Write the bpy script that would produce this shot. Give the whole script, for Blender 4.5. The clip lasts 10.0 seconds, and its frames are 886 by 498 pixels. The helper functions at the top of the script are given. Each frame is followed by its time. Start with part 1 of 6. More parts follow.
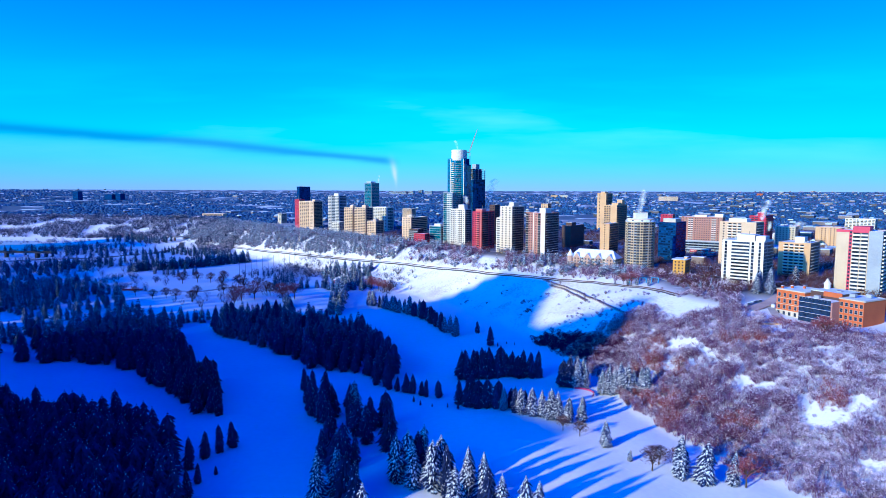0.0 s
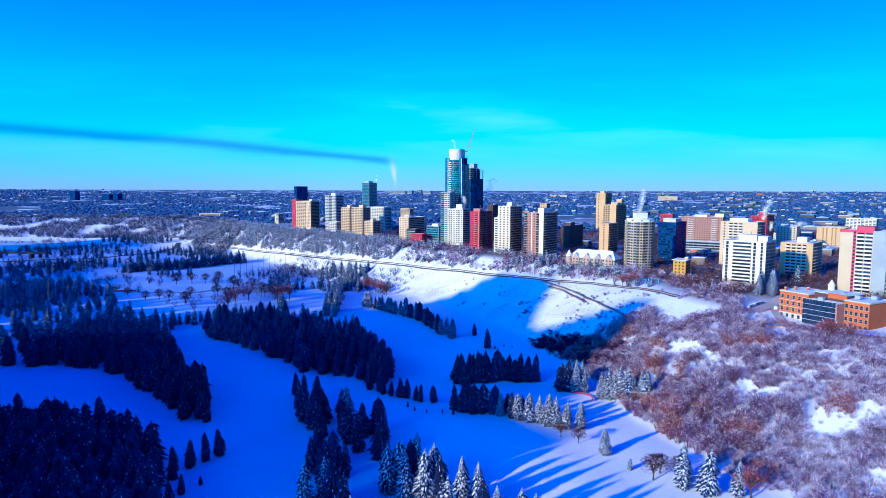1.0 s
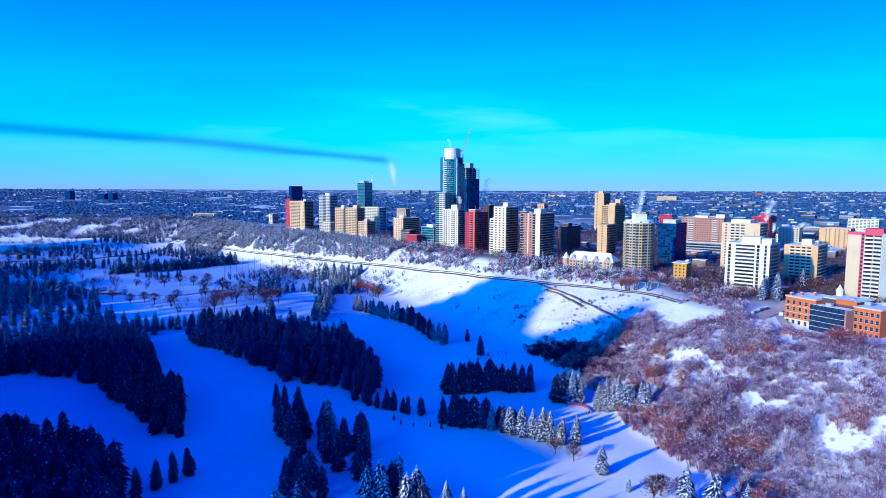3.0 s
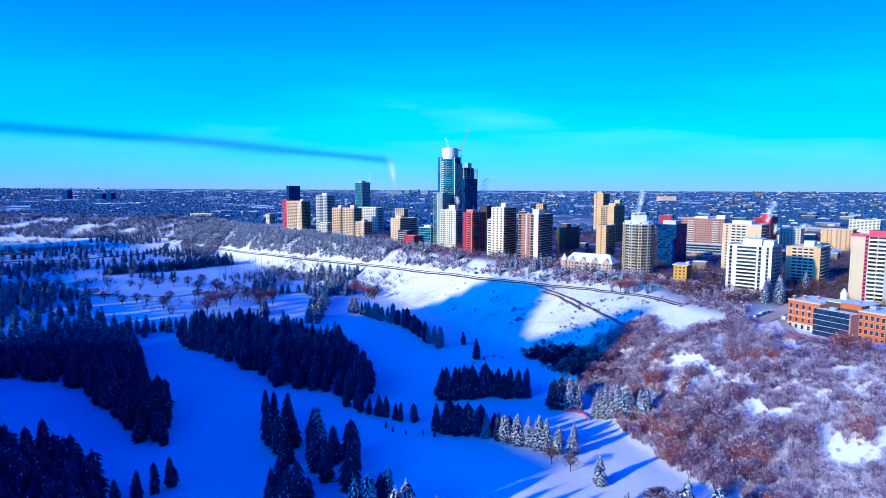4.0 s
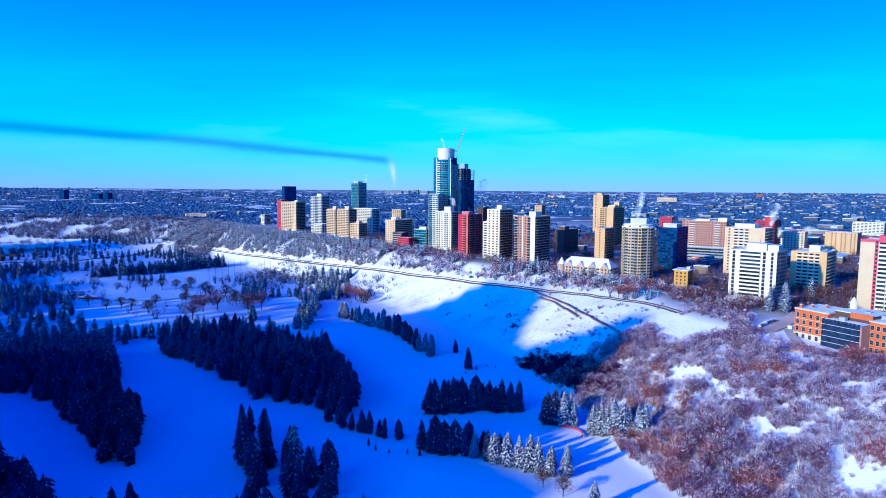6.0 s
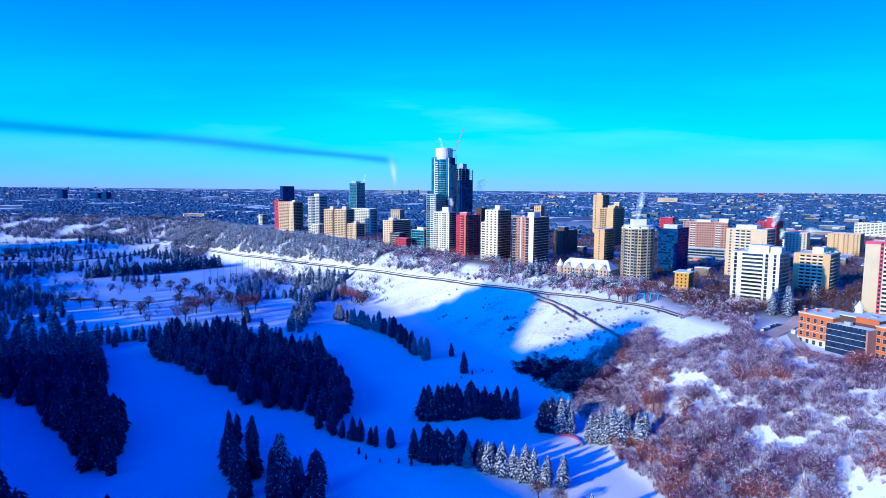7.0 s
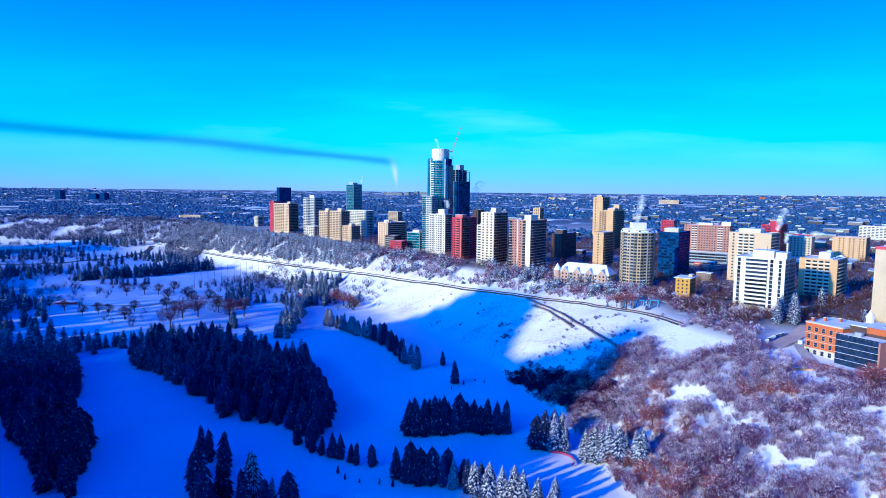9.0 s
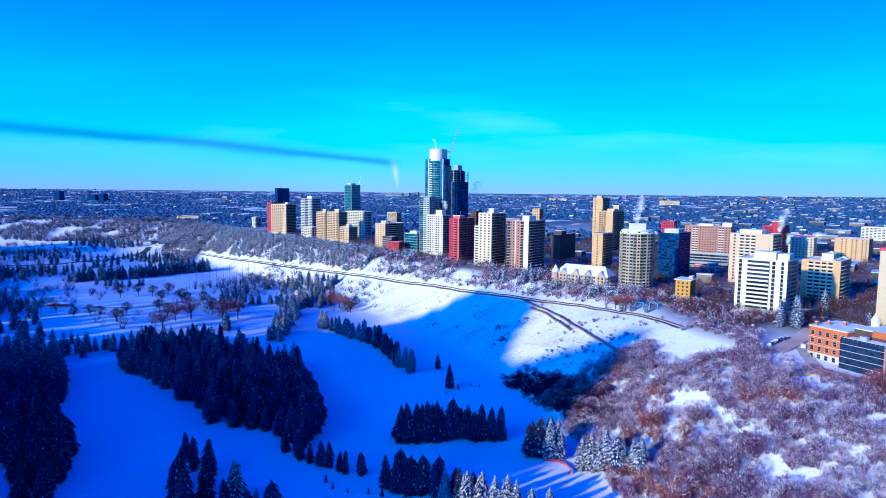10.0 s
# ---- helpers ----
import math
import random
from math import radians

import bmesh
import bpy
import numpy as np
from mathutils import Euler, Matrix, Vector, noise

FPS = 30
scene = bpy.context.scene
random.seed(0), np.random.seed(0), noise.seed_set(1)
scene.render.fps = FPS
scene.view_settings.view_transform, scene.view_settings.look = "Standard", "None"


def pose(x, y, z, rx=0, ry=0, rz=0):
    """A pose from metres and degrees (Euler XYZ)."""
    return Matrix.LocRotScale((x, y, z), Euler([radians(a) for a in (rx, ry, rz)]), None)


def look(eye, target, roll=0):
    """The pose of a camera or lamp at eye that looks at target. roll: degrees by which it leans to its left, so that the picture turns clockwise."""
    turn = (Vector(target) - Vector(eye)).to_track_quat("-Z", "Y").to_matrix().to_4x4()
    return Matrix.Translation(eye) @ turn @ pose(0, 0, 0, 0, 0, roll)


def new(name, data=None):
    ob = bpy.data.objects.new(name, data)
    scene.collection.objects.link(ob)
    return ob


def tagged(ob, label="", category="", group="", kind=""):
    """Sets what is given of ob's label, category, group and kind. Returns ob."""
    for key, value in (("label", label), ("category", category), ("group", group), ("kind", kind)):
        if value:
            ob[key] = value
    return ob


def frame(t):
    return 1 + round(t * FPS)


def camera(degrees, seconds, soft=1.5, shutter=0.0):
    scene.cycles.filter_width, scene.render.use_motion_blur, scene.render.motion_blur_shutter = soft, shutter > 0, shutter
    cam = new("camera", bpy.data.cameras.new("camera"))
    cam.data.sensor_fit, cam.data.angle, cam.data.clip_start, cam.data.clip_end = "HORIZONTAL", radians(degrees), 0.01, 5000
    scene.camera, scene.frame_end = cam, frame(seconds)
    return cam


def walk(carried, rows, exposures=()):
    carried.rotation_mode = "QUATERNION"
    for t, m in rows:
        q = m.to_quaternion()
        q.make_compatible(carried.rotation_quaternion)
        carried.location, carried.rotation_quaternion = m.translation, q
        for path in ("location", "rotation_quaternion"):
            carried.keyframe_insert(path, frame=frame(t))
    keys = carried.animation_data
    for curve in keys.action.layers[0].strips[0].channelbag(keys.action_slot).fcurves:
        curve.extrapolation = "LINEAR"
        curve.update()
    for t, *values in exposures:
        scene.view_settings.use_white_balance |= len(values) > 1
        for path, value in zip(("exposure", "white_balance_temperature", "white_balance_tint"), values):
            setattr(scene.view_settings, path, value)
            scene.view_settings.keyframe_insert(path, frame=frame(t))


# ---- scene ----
# ---- camera: seconds, eye x y z, yaw, pitch, lean to the left ----
cam = camera(72.0, 10.0, soft=0.9)
ROWS = [
    (0.0, 0.00, -0.00, 125.00, -0.000, -5.551, 0.191),
    (0.5, 1.18, 4.80, 124.76, -0.040, -5.562, 0.166),
    (1.0, 2.60, 9.62, 124.84, -0.065, -5.570, 0.157),
    (1.5, 4.01, 14.38, 124.88, -0.092, -5.583, 0.153),
    (2.0, 5.54, 19.29, 125.02, -0.120, -5.597, 0.152),
    (2.5, 6.93, 24.06, 125.18, -0.148, -5.590, 0.166),
    (4.0, 11.70, 38.31, 125.86, -0.195, -5.617, 0.260),
    (4.5, 13.35, 43.24, 126.17, -0.199, -5.599, 0.287),
    (5.0, 15.17, 48.10, 126.51, -0.184, -5.581, 0.323),
    (5.5, 16.88, 52.75, 126.96, -0.177, -5.587, 0.360),
    (7.0, 22.17, 67.00, 127.62, -0.127, -5.604, 0.452),
    (7.5, 24.01, 71.77, 127.88, -0.102, -5.590, 0.499),
    (8.0, 25.69, 76.25, 128.09, -0.080, -5.559, 0.537),
    (8.5, 27.60, 80.81, 128.14, -0.047, -5.509, 0.567),
    (9.0, 29.57, 85.26, 127.98, -0.003, -5.460, 0.582),
    (9.5, 31.58, 89.66, 127.80, 0.035, -5.412, 0.586),
    (10.0, 33.63, 94.14, 127.44, 0.069, -5.372, 0.583),
]


def aimed(x, y, z, yaw, pitch, lean):
    a, b = radians(yaw), radians(pitch)
    way = Vector((-math.sin(a) * math.cos(b), math.cos(a) * math.cos(b), math.sin(b)))
    return look((x, y, z), Vector((x, y, z)) + way, lean)


walk(cam, [(t, aimed(*r)) for t, *r in ROWS], exposures=[(0.0, 0.72, 5000, 10)])

# ---- light: a low winter sun from behind on the left, deep blue sky ----
SUN_UP = 15.0
sun = new("sun", bpy.data.lights.new("sun", "SUN"))
sun.data.energy, sun.data.angle, sun.data.color = 3.7, radians(1.2), (1.0, 0.79, 0.27)
sun.matrix_world = look((0, 0, 400), Vector((0, 0, 400)) + Vector((0.78, 0.62, -math.tan(radians(SUN_UP)))))

world = bpy.data.worlds.new("winter_sky")
scene.world = world
world.use_nodes = True
wt = world.node_tree
wt.nodes.clear()


def wnode(kind, **props):
    n = wt.nodes.new(kind)
    for k, v in props.items():
        n.inputs[int(k[1:])].default_value = v
    return n


def wmath(op, a, b=None, c=None):
    n = wt.nodes.new("ShaderNodeMath")
    n.operation = op
    for i, v in enumerate((a, b, c)):
        if v is None:
            continue
        if isinstance(v, (int, float)):
            n.inputs[i].default_value = v
        else:
            wt.links.new(v, n.inputs[i])
    return n.outputs[0]


coords = wt.nodes.new("ShaderNodeTexCoord")
split = wt.nodes.new("ShaderNodeSeparateXYZ")
wt.links.new(coords.outputs["Generated"], split.inputs[0])
ramp = wt.nodes.new("ShaderNodeValToRGB")
wt.links.new(split.outputs[2], ramp.inputs[0])
stops = [(0.0, (0.36, 0.60, 1.0)), (0.02, (0.25, 0.70, 1.0)), (0.045, (0.15, 0.78, 1.0)), (0.085, (0.06, 0.80, 1.0)), (0.14, (0.0, 0.62, 1.0)),
         (0.22, (0.0, 0.41, 1.0)), (0.29, (0.0, 0.27, 1.0)), (0.38, (0.0, 0.16, 0.97)), (0.55, (0.0, 0.068, 0.90)), (1.0, (0.0, 0.016, 0.66))]
while len(ramp.color_ramp.elements) < len(stops):
    ramp.color_ramp.elements.new(0.5)
for e, (at, c) in zip(ramp.color_ramp.elements, stops):
    e.position, e.color = at, (*c, 1)

# thin high cloud and the long smoke trail of a far stack
u = wmath("DIVIDE", split.outputs[0], wmath("MAXIMUM", split.outputs[1], 0.05))
v = wmath("DIVIDE", split.outputs[2], wmath("MAXIMUM", split.outputs[1], 0.05))
stretch = wt.nodes.new("ShaderNodeCombineXYZ")
wt.links.new(wmath("MULTIPLY", u, 1.1), stretch.inputs[0])
wt.links.new(wmath("MULTIPLY", v, 8.0), stretch.inputs[1])
veil = wt.nodes.new("ShaderNodeTexNoise")
veil.inputs["Scale"].default_value, veil.inputs["Detail"].default_value = 1.6, 5
wt.links.new(stretch.outputs[0], veil.inputs["Vector"])
ahead = wmath("GREATER_THAN", split.outputs[1], 0.05)
wisp = wmath("MULTIPLY", wmath("SMOOTH_MIN", wmath("MAXIMUM", wmath("MULTIPLY", wmath("SUBTRACT", veil.outputs["Fac"], 0.44), 3.0), 0), 0.8, 0.1),
             wmath("MULTIPLY", ahead, wmath("EXPONENT", wmath("MULTIPLY", wmath("POWER", wmath("DIVIDE", wmath("SUBTRACT", v, 0.105), 0.075), 2), -1))))
centre = wmath("ADD", 0.047, wmath("MULTIPLY", wmath("ADD", u, 0.07), -0.084))
ragged = wmath("MULTIPLY", wmath("SUBTRACT", veil.outputs["Fac"], 0.5), 0.03)
thick = wmath("ADD", 0.0052, wmath("MULTIPLY", wmath("ABSOLUTE", wmath("ADD", u, 0.07)), 0.0085))
trail = wmath("EXPONENT", wmath("MULTIPLY", wmath("POWER", wmath("DIVIDE", wmath("SUBTRACT", wmath("SUBTRACT", v, centre), ragged), thick), 2), -1))
cut = wt.nodes.new("ShaderNodeMapRange")
cut.interpolation_type = "SMOOTHSTEP"
cut.inputs["From Min"].default_value, cut.inputs["From Max"].default_value = -0.065, -0.10
wt.links.new(u, cut.inputs["Value"])
trail = wmath("MULTIPLY", wmath("MULTIPLY", trail, cut.outputs[0]), wmath("MULTIPLY", ahead, 0.62))
lean_off = wmath("ADD", wmath("ADD", u, 0.0785), wmath("MULTIPLY", wmath("SUBTRACT", v, 0.016), 0.17))
lean_off = wmath("ADD", lean_off, wmath("MULTIPLY", wmath("SUBTRACT", veil.outputs["Fac"], 0.5), 0.012))
flare = wmath("ADD", 0.0016, wmath("MULTIPLY", wmath("MAXIMUM", v, 0.0), 0.075))
puff = wmath("EXPONENT", wmath("MULTIPLY", wmath("ADD", wmath("POWER", wmath("DIVIDE", lean_off, flare), 2),
                                                 wmath("POWER", wmath("DIVIDE", wmath("SUBTRACT", v, 0.026), 0.015), 2)), -1))
puff = wmath("MULTIPLY", puff, wmath("MULTIPLY", ahead, 0.75))


def wmix(fac, a, colour):
    n = wt.nodes.new("ShaderNodeMix")
    n.data_type = "RGBA"
    wt.links.new(fac, n.inputs["Factor"])
    wt.links.new(a, n.inputs["A"])
    n.inputs["B"].default_value = (*colour, 1)
    return n.outputs["Result"]


# a clear sky is darkest at right angles to the sun and brightest round it
to_sun = wt.nodes.new("ShaderNodeVectorMath")
to_sun.operation = "DOT_PRODUCT"
to_sun.inputs[1].default_value = Vector((-0.78, -0.62, math.tan(radians(SUN_UP)))).normalized()
wt.links.new(coords.outputs["Generated"], to_sun.inputs[0])
depth = wmath("MULTIPLY_ADD", wmath("MINIMUM", wmath("DIVIDE", wmath("POWER", to_sun.outputs["Value"], 2), 0.22), 1.0), 0.18, 0.82)
tone = wmix(wisp, ramp.outputs[0], (0.26, 0.92, 1.0))
tone = wmix(trail, tone, (0.03, 0.21, 0.72))
tone = wmix(puff, tone, (0.8, 0.85, 1.0))
sky = wt.nodes.new("ShaderNodeTexSky")
sky.sky_type, sky.sun_disc = "NISHITA", False
sky.sun_elevation, sky.sun_rotation = radians(SUN_UP), math.atan2(-0.78, -0.62)
back_a, back_b = wnode("ShaderNodeBackground"), wnode("ShaderNodeBackground")
back_b.inputs["Strength"].default_value = 0.001
glow = wmath("MULTIPLY", wmath("POWER", wmath("MAXIMUM", to_sun.outputs["Value"], 0.0), 30), 18.0)
wt.links.new(wmath("MULTIPLY", depth, 0.605), back_a.inputs["Strength"])
back_c = wnode("ShaderNodeBackground")
back_c.inputs["Color"].default_value = (0.06, 0.45, 1.0, 1)
wt.links.new(wmath("MULTIPLY", glow, 0.605), back_c.inputs["Strength"])
wt.links.new(tone, back_a.inputs["Color"])
wt.links.new(sky.outputs[0], back_b.inputs["Color"])
both, halo = wt.nodes.new("ShaderNodeAddShader"), wt.nodes.new("ShaderNodeAddShader")
wt.links.new(back_a.outputs[0], both.inputs[0])
wt.links.new(back_b.outputs[0], both.inputs[1])
out = wt.nodes.new("ShaderNodeOutputWorld")
wt.links.new(both.outputs[0], halo.inputs[0])
wt.links.new(back_c.outputs[0], halo.inputs[1])
wt.links.new(halo.outputs[0], out.inputs[0])

# ---- materials ----
def material(name, colour, second=None, scale=0.5, fine=6.0, rough=0.85, metal=0.0, bump=0.15, contrast=0.35, island=0.0, per_object=0.0, spec=0.3, axis=(1, 1, 1)):
    """Two colours mixed by noise at two scales, in metres of the world, with a fine bump."""
    m = bpy.data.materials.new(name)
    m.use_nodes = True
    t = m.node_tree
    p = t.nodes["Principled BSDF"]
    p.inputs["Roughness"].default_value, p.inputs["Metallic"].default_value = rough, metal
    p.inputs["Specular IOR Level"].default_value = spec
    second = second or tuple(c * (1 - contrast) for c in colour)
    geo = t.nodes.new("ShaderNodeNewGeometry")
    at = t.nodes.new("ShaderNodeVectorMath")
    at.operation = "MULTIPLY"
    at.inputs[1].default_value = axis
    t.links.new(geo.outputs["Position"], at.inputs[0])
    fac = None
    for s, detail in ((scale, 3), (fine, 5)):
        n = t.nodes.new("ShaderNodeTexNoise")
        n.inputs["Scale"].default_value, n.inputs["Detail"].default_value = s, detail
        t.links.new(at.outputs[0], n.inputs["Vector"])
        if fac is None:
            fac = n.outputs["Fac"]
        else:
            add = t.nodes.new("ShaderNodeMath")
            add.operation = "ADD"
            t.links.new(fac, add.inputs[0])
            t.links.new(n.outputs["Fac"], add.inputs[1])
            fac = add.outputs[0]
            b = t.nodes.new("ShaderNodeBump")
            b.inputs["Strength"].default_value, b.inputs["Distance"].default_value = bump, 0.3
            t.links.new(n.outputs["Fac"], b.inputs["Height"])
            t.links.new(b.outputs[0], p.inputs["Normal"])
    for amount, source in ((island, geo.outputs["Random Per Island"]), (per_object, None)):
        if amount:
            if source is None:
                source = t.nodes.new("ShaderNodeObjectInfo").outputs["Random"]
            mul = t.nodes.new("ShaderNodeMath")
            mul.operation = "MULTIPLY_ADD"
            mul.inputs[1].default_value, mul.inputs[2].default_value = amount, -amount / 2
            t.links.new(source, mul.inputs[0])
            add = t.nodes.new("ShaderNodeMath")
            add.operation = "ADD"
            t.links.new(fac, add.inputs[0])
            t.links.new(mul.outputs[0], add.inputs[1])
            fac = add.outputs[0]
    r = t.nodes.new("ShaderNodeMapRange")
    r.inputs["From Min"].default_value, r.inputs["From Max"].default_value = 0.7, 1.3
    t.links.new(fac, r.inputs["Value"])
    mix = t.nodes.new("ShaderNodeMix")
    mix.data_type = "RGBA"
    mix.inputs["A"].default_value, mix.inputs["B"].default_value = (*second, 1), (*colour, 1)
    t.links.new(r.outputs[0], mix.inputs["Factor"])
    t.links.new(mix.outputs["Result"], p.inputs["Base Color"])
    return m


SNOW = material("snow", (0.86, 0.87, 0.88), (0.78, 0.79, 0.81), 0.05, 0.8, 0.7, bump=0.25)
ROOF_SNOW = material("roof_snow", (0.840, 0.875, 0.950), (0.620, 0.649, 0.734), 0.15, 1.5, 0.75, bump=0.2)
FROST = material("frosted_snow", (0.860, 0.896, 0.950), (0.700, 0.742, 0.881), 0.8, 4, 0.8, island=0.3)
NEEDLE = material("spruce_needles", (0.023, 0.036, 0.125), (0.007, 0.013, 0.052), 0.6, 5, 0.8, island=0.5, per_object=0.4, spec=0.04)
BARK = material("bark", (0.09, 0.065, 0.05), None, 0.8, 6, 0.9, contrast=0.5, spec=0.04)
TWIG = material("bare_twigs", (0.185, 0.080, 0.185), (0.055, 0.022, 0.072), 0.12, 3, 0.9, island=0.4, spec=0.04)
# twigs of the distant groves, their colour blued in place of haze
GROVE_HAZE_TWIG = material("haze_blue_twigs", (0.060, 0.085, 0.165), (0.022, 0.034, 0.072), 0.05, 2, 0.9, island=0.5, spec=0.04)
TWIG_DARK = material("dark_bare_twigs", (0.125, 0.057, 0.062), (0.055, 0.027, 0.034), 0.05, 2, 0.9, island=0.5, spec=0.04)
TWIG_PURPLE = material("dark_purple_twigs", (0.075, 0.018, 0.095), (0.030, 0.007, 0.040), 0.1, 2, 0.9, island=0.4, spec=0.04)
YELLOW = material("ochre_brick", (0.560, 0.288, 0.056), (0.430, 0.221, 0.051), 0.1, 2.2, 0.9)
TWIG_RED = material("red_brown_twigs", (0.30, 0.088, 0.105), (0.16, 0.046, 0.066), 0.1, 3, 0.9, island=0.5, spec=0.04)
TWIG_FROST = material("frosted_twigs", (0.850, 0.765, 0.920), (0.580, 0.500, 0.660), 0.08, 3, 0.85, island=0.5, spec=0.04)
FROST_NEEDLE = material("rime_frosted_needles", (0.18, 0.26, 0.36), (0.04, 0.07, 0.12), 0.3, 4, 0.85, island=0.6, spec=0.04)
# needles with thin rime, and distance haze put into a paler blue
RIME_HAZE_NEEDLE = material("rime_haze_needles", (0.055, 0.115, 0.210), (0.015, 0.034, 0.075), 0.3, 4, 0.85, island=0.6, spec=0.04)
GLASS = material("window_glass", (0.024, 0.040, 0.085), (0.004, 0.008, 0.022), 0.3, 0.6, 0.3, bump=0.02, spec=0.06, island=1.1)
CURTAIN = material("teal_curtain_glass", (0.004, 0.125, 0.185), (0.002, 0.04, 0.085), 0.12, 0.35, 0.15, metal=0.1, bump=0.02, spec=0.7, island=0.8)
NAVY_GLASS = material("dark_curtain_glass", (0.010, 0.045, 0.165), (0.004, 0.020, 0.085), 0.12, 0.4, 0.45, bump=0.02, spec=0.0, island=0.7)
OFFICE_GLASS = material("office_window_glass", (0.010, 0.055, 0.180), (0.003, 0.012, 0.045), 0.3, 0.5, 0.2, bump=0.02, spec=0.06, island=1.2)
WHITE = material("white_painted_concrete", (0.700, 0.633, 0.571), (0.580, 0.520, 0.469), 0.08, 1.4, 0.8)
GREIGE = material("greige_concrete", (0.570, 0.425, 0.275), (0.460, 0.340, 0.215), 0.1, 1.8, 0.88)
IVORY = material("ivory_concrete", (0.680, 0.560, 0.430), (0.560, 0.455, 0.345), 0.08, 1.4, 0.85)
CREAM = material("cream_concrete", (0.680, 0.475, 0.320), (0.560, 0.385, 0.260), 0.08, 1.4, 0.85)
TAN = material("tan_brick", (0.600, 0.370, 0.205), (0.480, 0.295, 0.165), 0.08, 2.2, 0.9)
BEIGE = material("beige_brick", (0.600, 0.430, 0.300), (0.480, 0.345, 0.240), 0.08, 2.0, 0.9)
ROSE_BRICK = material("rose_brick", (0.56, 0.16, 0.15), (0.42, 0.11, 0.11), 0.1, 2.0, 0.9)
BROWN = material("brown_brick", (0.420, 0.200, 0.160), (0.320, 0.150, 0.120), 0.08, 2.4, 0.9)
RED = material("red_brick", (0.44, 0.035, 0.075), (0.32, 0.028, 0.055), 0.08, 2.4, 0.9)
ORANGE = material("orange_red_brick", (0.50, 0.125, 0.04), (0.37, 0.09, 0.035), 0.1, 2.4, 0.9)
PINK = material("pink_red_paint", (0.55, 0.06, 0.11), (0.42, 0.05, 0.09), 0.1, 1.5, 0.7)
DARK = material("dark_brown_brick", (0.10, 0.055, 0.05), (0.065, 0.04, 0.04), 0.08, 2.0, 0.9)
GREY = material("grey_concrete", (0.340, 0.360, 0.407), (0.250, 0.268, 0.316), 0.08, 1.4, 0.85)
STONE = material("pale_stone", (0.520, 0.453, 0.373), (0.410, 0.355, 0.294), 0.1, 2.0, 0.85)
STEEL = material("painted_steel", (0.16, 0.17, 0.18), None, 0.3, 3, 0.5, metal=0.4)
CRANE_RED = material("crane_red_steel", (0.55, 0.10, 0.06), None, 0.2, 2, 0.5)
BLUE_PAINT = material("blue_painted_steel", (0.03, 0.30, 0.60), None, 0.2, 2, 0.45)
ASPHALT = material("wet_asphalt", (0.075, 0.065, 0.062), (0.045, 0.04, 0.04), 0.1, 1.5, 0.8)
SLUSH = material("slushy_road", (0.50, 0.46, 0.45), (0.26, 0.22, 0.21), 0.06, 0.8, 0.8)
RUBBER = material("rubber", (0.02, 0.02, 0.02), None, 1, 8, 0.8)


